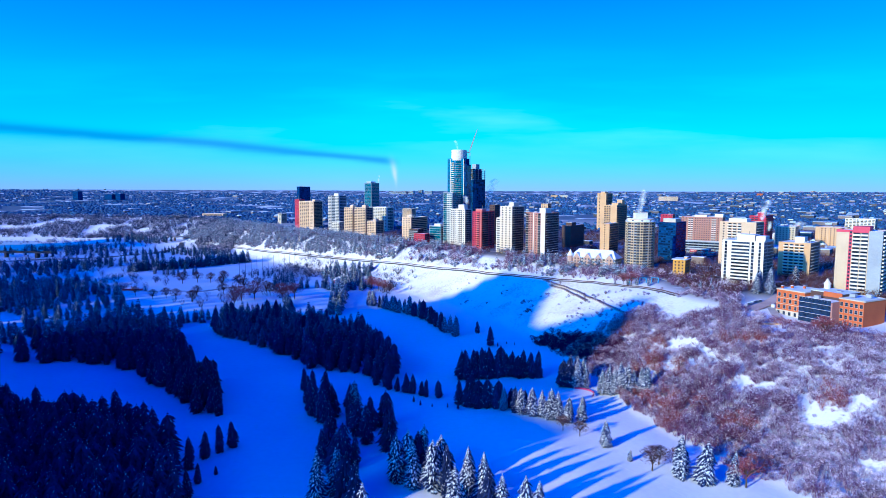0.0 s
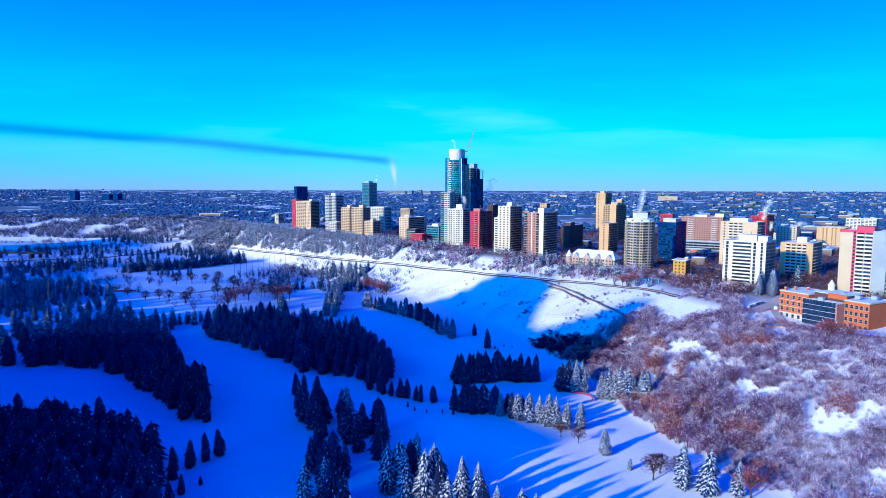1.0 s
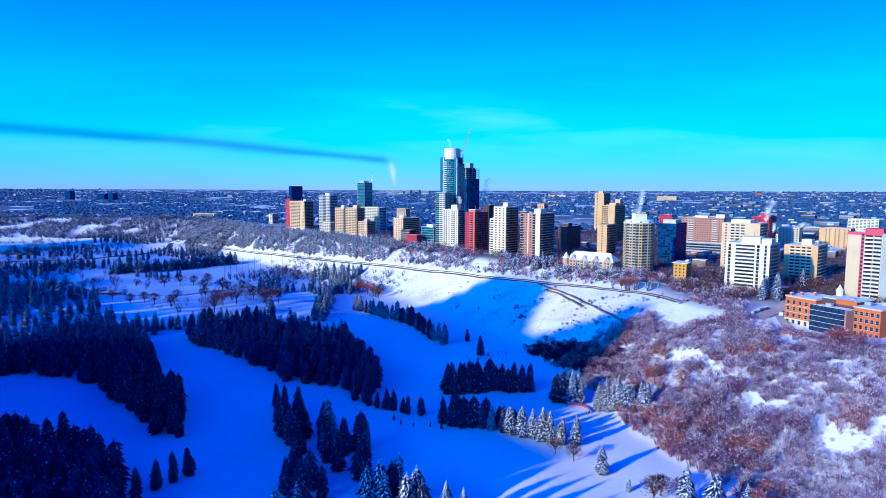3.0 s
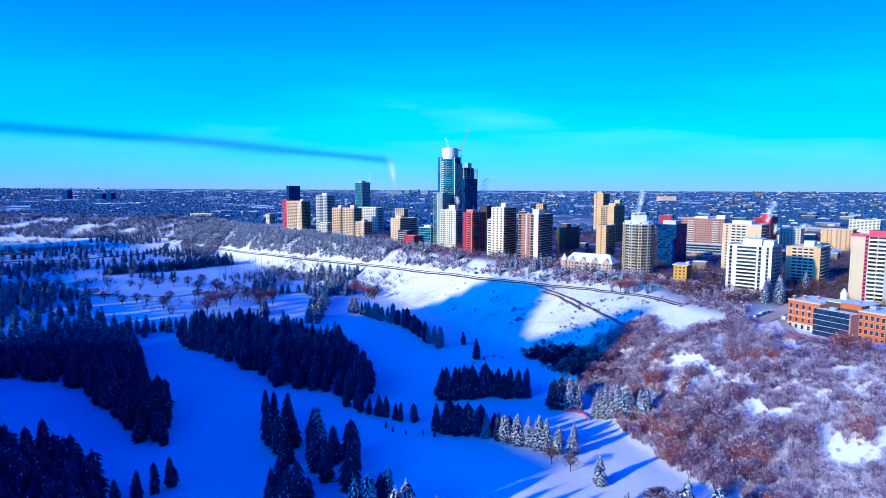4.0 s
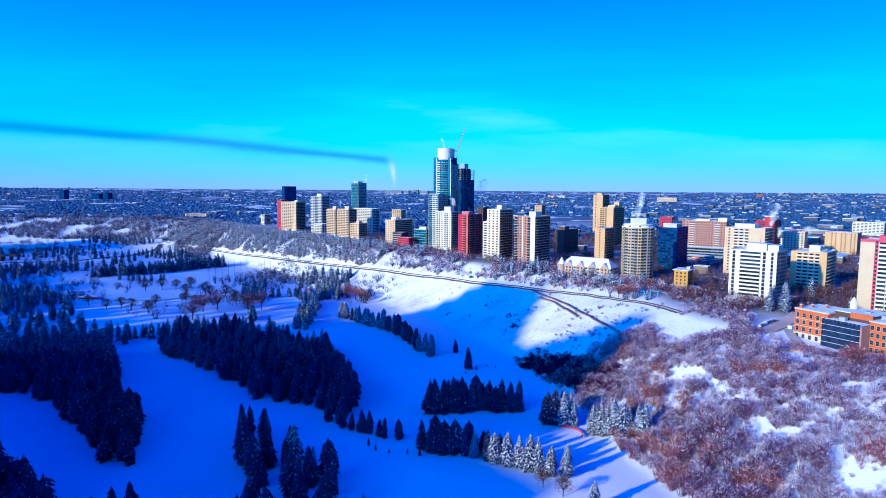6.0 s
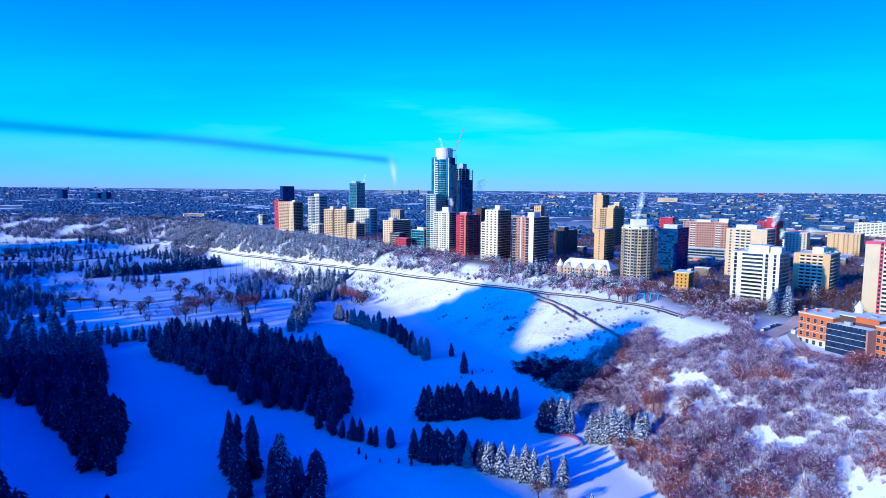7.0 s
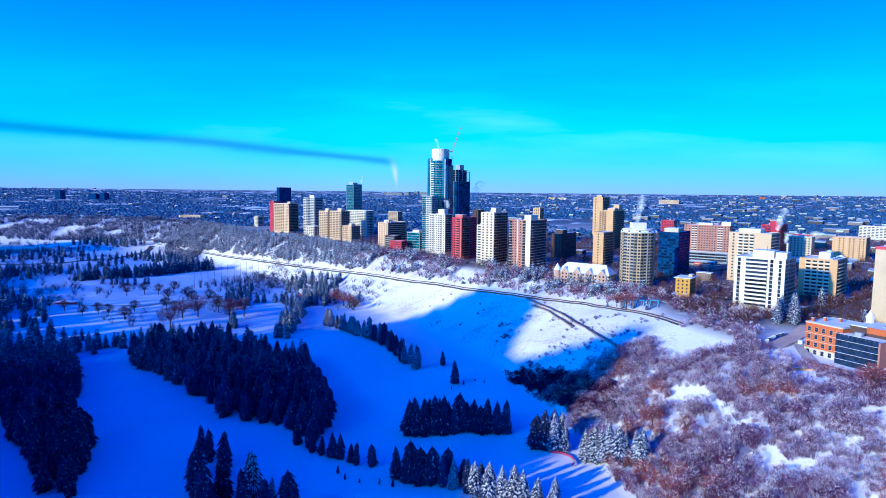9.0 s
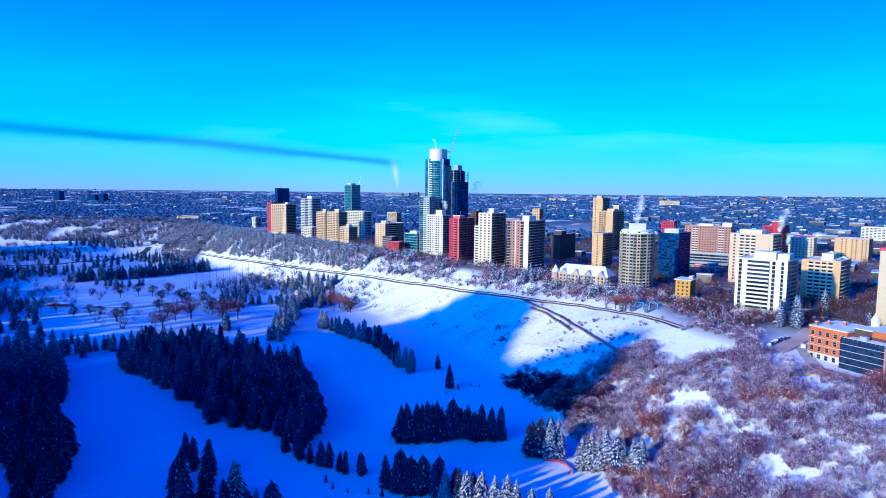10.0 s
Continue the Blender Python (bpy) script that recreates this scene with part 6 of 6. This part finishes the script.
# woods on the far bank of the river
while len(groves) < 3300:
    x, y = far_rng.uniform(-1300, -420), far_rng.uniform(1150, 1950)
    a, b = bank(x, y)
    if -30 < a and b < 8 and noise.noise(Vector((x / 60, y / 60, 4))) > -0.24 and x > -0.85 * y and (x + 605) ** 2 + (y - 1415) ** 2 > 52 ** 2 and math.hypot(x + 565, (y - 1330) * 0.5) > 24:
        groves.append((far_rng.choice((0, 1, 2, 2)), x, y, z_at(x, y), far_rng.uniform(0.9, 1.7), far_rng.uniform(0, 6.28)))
joined("bare_groves", "bare brown groves, blued with haze, on the valley floor and the river's far bank", "trees", GROVE_TREES, groves, [GROVE_HAZE_TWIG, TWIG_FROST])
row([(-128, 812), (-112, 832), (-95, 846)], 12, 15, 0.7, 5)
row([(-150, 770), (-185, 760), (-205, 740)], 9, 13, 0.6, 6)
row([(-160, 640), (-170, 655), (-176, 668)], 6, 14, 0.5, 4)
row([(-640, 1090), (-560, 1150), (-520, 1230)], 16, 17, 0.2, 9)
row([(-740, 1090), (-690, 1160), (-640, 1230)], 12, 17, 0.2, 9)
row([(-420, 880), (-360, 890)], 9, 13, 0.2, 5)
row([(-236, 905), (-260, 880), (-285, 860)], 8, 8, 0.1, 2)
NEAR_REST = [p for p in REST if p[1] < 470 and p[0] > -320]
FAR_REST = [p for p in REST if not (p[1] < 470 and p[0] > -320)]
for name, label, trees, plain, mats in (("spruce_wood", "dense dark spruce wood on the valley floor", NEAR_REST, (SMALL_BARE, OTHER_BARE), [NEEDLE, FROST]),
                                        ("rimed_wood", "rimed spruces further along the valley, haze put into their pale colour", FAR_REST, (SMALL_DARK, SMALL_DARK), [RIME_HAZE_NEEDLE, FROST])):
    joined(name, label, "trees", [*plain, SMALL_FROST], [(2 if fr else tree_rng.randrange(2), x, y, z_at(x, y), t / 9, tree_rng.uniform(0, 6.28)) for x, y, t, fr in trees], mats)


# ---- roads, paths and rails on the bank ----
def ribbon(points, width, lift, steps=10):
    """A strip that follows the land along a polyline."""
    pts = []
    for (ax, ay), (bx, by) in zip(points, points[1:]):
        pts += [(ax + (bx - ax) * i / steps, ay + (by - ay) * i / steps) for i in range(steps)]
    pts.append(points[-1])
    s = Shape()
    for i, (x, y) in enumerate(pts):
        a, b = pts[max(i - 1, 0)], pts[min(i + 1, len(pts) - 1)]
        l = math.hypot(b[0] - a[0], b[1] - a[1])
        ux, uy = -(b[1] - a[1]) / l * width / 2, (b[0] - a[0]) / l * width / 2
        z = max(z_at(x, y), z_at(x + ux, y + uy), z_at(x - ux, y - uy)) + lift
        s.v += [(x + ux, y + uy, z), (x - ux, y - uy, z), (x + ux, y + uy, z - 1.6), (x - ux, y - uy, z - 1.6)]
        if i:
            k = 4 * (i - 1)
            s.f += [(k, k + 1, k + 5, k + 4), (k + 2, k, k + 4, k + 6), (k + 1, k + 3, k + 7, k + 5)]
    return s, pts


s, road_points = ribbon(BANK_ROAD, 1.9, 0.2)
single("bank_road", s, ASPHALT, "slushy road cut along the bank", "road", "structure")
wall = Shape()
for (ax, ay), (bx, by) in zip(road_points, road_points[1:]):
    l = math.hypot(bx - ax, by - ay)
    ox, oy = (by - ay) / l * -2.4, -(bx - ax) / l * -2.4
    za, zb = z_at(ax + ox, ay + oy), z_at(bx + ox, by + oy)
    wall.add([(ax + ox, ay + oy, za - 1), (bx + ox, by + oy, zb - 1), (bx + ox, by + oy, zb + 0.9), (ax + ox, ay + oy, za + 0.9),
              (ax + ox * 1.1, ay + oy * 1.1, za - 1), (bx + ox * 1.1, by + oy * 1.1, zb - 1), (bx + ox * 1.1, by + oy * 1.1, zb + 0.9), (ax + ox * 1.1, ay + oy * 1.1, za + 0.9)],
             [(0, 1, 2, 3), (5, 4, 7, 6), (3, 2, 6, 7)])
single("guard_wall", wall, DARK, "low dark guard wall along the bank road", "wall", "structure")
s, _ = ribbon([(-40, 905), (50, 800), (110, 735), (160, 668), (188, 610), (200, 560), (210, 500), (222, 452)], 4.5, 0.2)
single("street", s, SLUSH, "snowy street along the top of the bank", "road", "structure")
for line, name, mat, width in (([(105, 634), (116, 605), (127, 572), (135, 520), (144, 466)], "bank_stair", SLUSH, 1.8), ([(109, 612), (119, 585), (124, 560), (128, 535)], "bank_path", SLUSH, 1.8)):
    s, pts = ribbon(line, width, 0.5)
    ob = single(name, s, mat, "long stair and path down the snowy bank", "stairs", "structure")
    for side in (-1, 1):
        rail = Shape()
        for a, b in zip(pts, pts[1:]):
            l = math.hypot(b[0] - a[0], b[1] - a[1])
            ox, oy = (b[1] - a[1]) / l * side * width / 2, -(b[0] - a[0]) / l * side * width / 2
            rail.beam((a[0] + ox, a[1] + oy, z_at(*a) + 1.4), (b[0] + ox, b[1] + oy, z_at(*b) + 1.4), 0.14)
            rail.beam((a[0] + ox, a[1] + oy, z_at(*a) + 0.3), (a[0] + ox, a[1] + oy, z_at(*a) + 1.4), 0.12)
        part("railing", rail, DARK, ob)
for name, line, width in (("valley_road", [(-780, 1020), (-700, 1075), (-612, 1100), (-560, 1200), (-560, 1290), (-600, 1400)], 12), ("park_road", [(-420, 770), (-380, 740), (-300, 735), (-250, 790), (-200, 830)], 5), ("river_road", [(-560, 980), (-640, 1060), (-700, 1130)], 8)):
    s, _ = ribbon(line, width, 0.15)
    single(name, s, ASPHALT if name == "valley_road" else SLUSH, "ploughed road across the snowy valley floor", "road", "structure")

# ploughed yard, retaining wall and terrace by the brick hall
s, _ = ribbon([(262, 466), (248, 452), (236, 441), (224, 430), (216, 424)], 9, 0.25)
single("parking_lot", s, material("brown_slush", (0.62, 0.47, 0.40), (0.42, 0.30, 0.26), 0.08, 0.9, 0.8), "ploughed slushy parking lot", "parking lot", "structure")
s, _ = ribbon([(236, 432), (230, 416), (227, 402), (232, 390), (238, 380), (247, 360), (256, 338)], 5.5, 0.35)
single("drive", s, SLUSH, "curved drive before the brick hall", "road", "structure")
s = Shape()
for a, b in zip(((201, 396), (206, 392.5), (212, 391)), ((206, 392.5), (212, 391), (220, 389.5))):
    s.prism([(a[0], a[1]), (b[0], b[1]), (b[0], b[1] + 0.8), (a[0], a[1] + 0.8)], z_at(208, 391) - 4, z_at(208, 391) + 1.6)
single("retaining_wall", s, TAN, "tan stone retaining wall above the thicket", "wall", "structure")


# ---- vehicles ----
def car(x, y, turn, paint, label, van=False):
    ob = base_of("van" if van else "car", x, y, z_at(x, y) + 0.3, turn, label, "van" if van else "car", "parked vehicles")
    l, w, h = (5.6, 2.1, 2.3) if van else (4.6, 1.85, 1.45)
    prof = [(-l / 2, 0.35), (l / 2, 0.35), (l / 2, 0.85), (l * 0.28, 0.98), (l * 0.1, h), (-l * 0.34, h), (-l / 2, 0.95)] if not van else [(-l / 2, 0.4), (l / 2, 0.4), (l / 2, 1.1), (l * 0.36, 1.25), (l * 0.24, h), (-l / 2, h)]
    n = len(prof)
    b = Shape().add([(p, -w / 2, q) for p, q in prof] + [(p, w / 2, q) for p, q in prof], [list(range(n)), list(range(2 * n - 1, n - 1, -1))] + [(i, n + i, n + (i + 1) % n, (i + 1) % n) for i in range(n)])
    part("body", b, paint, ob)
    part("windscreen", Shape().box(-l * 0.3, l * 0.16, -w / 2 - 0.02, w / 2 + 0.02, h - 0.52, h - 0.1), GLASS, ob)
    part("roof_snow", Shape().box(-l * 0.32, l * 0.08, -w / 2 + 0.08, w / 2 - 0.08, h, h + 0.12), ROOF_SNOW, ob)
    for i in (-l * 0.3, l * 0.3):
        for j in (-w / 2, w / 2 - 0.2):
            t = Shape().prism([(i + 0.34 * math.cos(a), 0.34 + 0.34 * math.sin(a)) for a in np.linspace(0, 2 * math.pi, 11)[:-1]], j, j + 0.2)
            t.v = [(p, r, q) for p, q, r in t.v]
            part("wheel", t, RUBBER, ob)


PAINTS = [material(n, c, None, 0.5, 3, 0.35, contrast=0.15, spec=0.6) for n, c in (("white_paint", (0.7, 0.7, 0.7)), ("silver_paint", (0.35, 0.36, 0.38)), ("black_paint", (0.03, 0.03, 0.035)), ("dark_blue_paint", (0.04, 0.06, 0.14)), ("dark_red_paint", (0.25, 0.04, 0.04)))]
NAMES = ["white parked car with snow on its roof", "silver parked car with snow on its roof", "black parked car with snow on its roof", "dark blue parked car with snow on its roof", "dark red parked car with snow on its roof"]
for i, (x, y, a) in enumerate(((219, 434, 60), (222, 437.5, 60), (225, 440, 60), (227.5, 442.5, 60), (230.5, 445.5, 60), (234, 447.5, 60), (237, 449.5, 60), (229, 378, -62), (240, 358, -62))):
    k = (0, 2, 1, 0, 2, 3, 2, 3, 0)[i]
    car(x, y, a, PAINTS[k], NAMES[k])
car(238, 434, 65, PAINTS[0], "white van parked beside the brick hall", True)
car(239, 429, 65, PAINTS[0], "white van parked beside the brick hall", True)
for i in range(26):
    x, y = far_rng.uniform(170, 420), far_rng.uniform(470, 720)
    if bank(x, y)[1] > 5 and clear(x, y, 3):
        k = far_rng.randrange(5)
        car(x, y, far_rng.choice((-37, 53)), PAINTS[k], NAMES[k])


# ---- park furniture and small buildings ----
def play_frame(x, y, turn):
    ob = base_of("swing_frame", x, y, z_at(x, y), turn, "blue steel swing frame in the snow", "playground", "playground frames")
    for u in (0, 6):
        for v in (-0.9, 0.9):
            part("post", Shape().beam((u, v, -0.2), (u, 0, 5.2), 0.26), BLUE_PAINT, ob)
    part("crossbar", Shape().beam((-0.3, 0, 5.2), (6.3, 0, 5.2), 0.3), BLUE_PAINT, ob)
    for u in (1.8, 4.2):
        part("swing", Shape().beam((u, -0.2, 5.2), (u, -0.2, 0.8), 0.05).beam((u, 0.2, 5.2), (u, 0.2, 0.8), 0.05).box(u - 0.15, u + 0.15, -0.3, 0.3, 0.72, 0.8), STEEL, ob)


for x, y in ((171, 553), (178, 546), (186, 538)):
    play_frame(x, y, -40)


def net_pole(x, y):
    ob = base_of("net_pole", x, y, z_at(x, y), 0, "tall thin driving-range net pole", "pole", "driving-range poles")
    part("shaft", Shape().tube([(0, 0, -0.5), (0, 0, 27)], [0.3, 0.18], 6), STEEL, ob)


for i in range(11):
    net_pole(-290 + 6.2 * i, 862 + 7 * i)


def lodge(x, y, turn, w, d, h, mat, name, label):
    ob = base_of(name, x, y, z_at(x, y) - 0.4, turn, label, "building")
    part("wall", Shape().box(0, w, 0, d, 0, h), mat, ob)
    e = 1.0
    part("roof", Shape().add([(-e, -e, h), (w + e, -e, h), (w + e, d + e, h), (-e, d + e, h), (w * 0.25, d / 2, h + d * 0.3), (w * 0.75, d / 2, h + d * 0.3)],
                             [(0, 1, 5, 4), (1, 2, 5), (2, 3, 4, 5), (3, 0, 4), (3, 2, 1, 0)]), ROOF_SNOW, ob, "snowy hipped roof")
    for i in range(4):
        part("window", Shape().box(w * (0.1 + 0.22 * i), w * (0.22 + 0.22 * i), -0.08, 0, 1, h - 0.6), GLASS, ob)
    part("chimney", Shape().box(w * 0.4, w * 0.4 + 1, d * 0.5, d * 0.5 + 1, h, h + d * 0.3 + 1.6), mat, ob)


lodge(-147, 806, -10, 24, 14, 4.5, RED, "golf_lodge", "low red-walled lodge under a snowy roof")
lodge(-394, 742, 10, 22, 5, 2.4, RED, "park_shed", "long red shed under a snowy roof")
lodge(150, 470, -30, 5, 5, 2.6, WHITE, "bank_shelter", "small white shelter on the bank")


def snow_fence():
    ob = base_of("snow_fence", 84, 365, z_at(84, 365), 0, "magenta plastic snow fence round a green", "fence")
    net = material("magenta_fence_net", (0.5, 0.04, 0.16), None, 0.3, 4, 0.6)
    for i in range(13):
        a0, a1 = 2 * math.pi * i / 34 - 0.7, 2 * math.pi * (i + 1) / 34 - 0.7
        p, q = (9 * math.cos(a0), 8.5 * math.sin(a0)), (9 * math.cos(a1), 8.5 * math.sin(a1))
        part("post", Shape().beam((*p, -0.3), (*p, 1.4), 0.06), STEEL, ob)
        part("net", Shape().beam((*p, 0.75), (*q, 0.75), 0.05).add([(*p, 0.25), (*q, 0.25), (*q, 1.25), (*p, 1.25), (p[0] * 1.01, p[1] * 1.01, 0.25), (q[0] * 1.01, q[1] * 1.01, 0.25), (q[0] * 1.01, q[1] * 1.01, 1.25), (p[0] * 1.01, p[1] * 1.01, 1.25)],
                                                                    [(0, 1, 2, 3), (5, 4, 7, 6), (3, 2, 6, 7)]), net, ob)


snow_fence()


BRIDGE_STEEL = material("dark_bridge_concrete", (0.050, 0.052, 0.075), (0.028, 0.030, 0.048), 0.05, 0.6, 0.8)


def bridge():
    ob = base_of("river_bridge", -700, 1090, 0, 174, "long concrete bridge over the frozen river", "bridge")
    part("deck", Shape().box(0, 420, -6, 6, 9.0, 10.6), BRIDGE_STEEL, ob)
    for v in (-6, 5.7):
        part("parapet", Shape().box(0, 420, v, v + 0.3, 10.6, 11.8), BRIDGE_STEEL, ob)
    for i in range(7):
        part("pier", Shape().box(30 + i * 60, 34 + i * 60, -3, 3, -6, 9.0), BRIDGE_STEEL, ob)


bridge()
ice = Shape().prism([(-1080 + 330 * math.cos(a), 1330 + 185 * math.sin(a)) for a in np.linspace(0, 2 * math.pi, 49)[:-1]], -4.5, -3.6)
single("river_ice", ice, material("river_ice", (0.55, 0.62, 0.70), (0.40, 0.48, 0.58), 0.01, 0.1, 0.35, bump=0.1), "frozen snow-dusted river", "river", "structure")


# ---- streets on the plateau ----
for line, width in (([(150, 690), (300, 500), (420, 345)], 8), ([(215, 660), (330, 745), (560, 920), (900, 1180)], 9), ([(60, 860), (250, 1000), (520, 1200)], 8), ([(262, 492), (330, 545), (470, 650), (800, 900)], 9), ([(-60, 1010), (100, 1130), (300, 1290)], 8)):
    s, _ = ribbon(line, width, 0.12, 14)
    single("street", s, ASPHALT, "dark ploughed street between apartment blocks", "road", "structure")

# ---- steam from the roofs ----
STEAM = bpy.data.materials.new("steam")
STEAM.use_nodes = True
st = STEAM.node_tree
st.nodes.clear()
st_out, st_mix, st_clear, st_white, st_noise, st_map = [st.nodes.new("ShaderNode" + k) for k in ("OutputMaterial", "MixShader", "BsdfTransparent", "BsdfDiffuse", "TexNoise", "MapRange")]
st_white.inputs[0].default_value = (0.85, 0.88, 0.92, 1)
st_noise.inputs["Scale"].default_value, st_noise.inputs["Detail"].default_value = 0.16, 4
st_geo = st.nodes.new("ShaderNodeNewGeometry")
st.links.new(st_geo.outputs["Position"], st_noise.inputs["Vector"])
st_map.inputs["From Min"].default_value, st_map.inputs["From Max"].default_value, st_map.inputs["To Max"].default_value = 0.42, 0.75, 0.2
st.links.new(st_noise.outputs["Fac"], st_map.inputs["Value"])
st.links.new(st_map.outputs[0], st_mix.inputs[0])
st.links.new(st_clear.outputs[0], st_mix.inputs[1])
st.links.new(st_white.outputs[0], st_mix.inputs[2])
st.links.new(st_mix.outputs[0], st_out.inputs[0])


def steam(x, y, z, tall, wide, lean):
    s = Shape()
    rng = np.random.default_rng(int(abs(x)))
    for shell in (1.0, 0.72, 0.45):
        k, rings, sides = len(s.v), 12, 12
        for i in range(rings):
            q = i / (rings - 1)
            r = wide * shell * (0.25 + 0.75 * q ** 0.7) * (0.2 if i in (0, rings - 1) else 1)
            for j in range(sides):
                a = 2 * math.pi * j / sides
                w = r * rng.uniform(0.65, 1.25)
                s.v.append((x + lean * q ** 1.4 + w * math.cos(a), y + w * math.sin(a), z + tall * q))
        s.f += [(k + i * sides + j, k + i * sides + (j + 1) % sides, k + (i + 1) * sides + (j + 1) % sides, k + (i + 1) * sides + j) for i in range(rings - 1) for j in range(sides)]
    ob = single("steam_plume", s, STEAM, "thin white steam rising from a roof", "steam", smooth=True)
    ob.visible_shadow = False


for x, y, z, tall, wide, lean in ((222, 690, 92, 34, 4.5, 4), (345, 660, 93, 22, 6, 6), (350, 655, 78, 16, 3, 2), (36, 915, 100, 16, 5, -3), (70, 985, 98, 45, 9, 14), (-158, 1120, 96, 14, 3, 3), (480, 830, 66, 18, 9, 8), (215, 1240, 98, 12, 5, -5), (-150, 1420, 140, 18, 3, 2), (22, 946, 186, 14, 3, -4)):
    steam(x, y, z, tall, wide, lean)

# ---- ski tracks ----
for line in ([(-65 + 17 * math.cos(a), 376 + 13 * math.sin(a)) for a in np.linspace(0, 2 * math.pi, 15)], [(20, 300), (45, 292), (75, 275), (100, 240), (115, 205)], [(-60, 360), (-90, 300), (-88, 240)], [(60, 470), (40, 500), (0, 540), (-60, 570)], [(-40, 470), (20, 420), (85, 430)], [(-165, 374), (-155, 386), (-138, 402), (-113, 413)], [(-163, 371), (-152, 385), (-136, 400), (-112, 410)], [(30, 500), (62, 477), (75, 463), (96, 452)]):
    s, _ = ribbon(line, 0.3, 0.03, 14)
    single("ski_track", s, SNOW, "packed ski track across the snow", "track", "structure")


def overpass():
    ob = base_of("road_overpass", -609, 1439, z_at(-609, 1439), 40, "concrete road overpass with a dark underpass", "bridge")
    part("deck", Shape().box(-26, 26, -6, 6, 6.0, 7.4), GREY, ob)
    for v in (-6, 5.7):
        part("parapet", Shape().box(-26, 26, v, v + 0.3, 7.4, 8.5), STONE, ob)
    for u in (-26, 10, 24):
        part("abutment", Shape().box(u, u + 2, -5.5, 5.5, -2, 6.0), DARK, ob)


overpass()
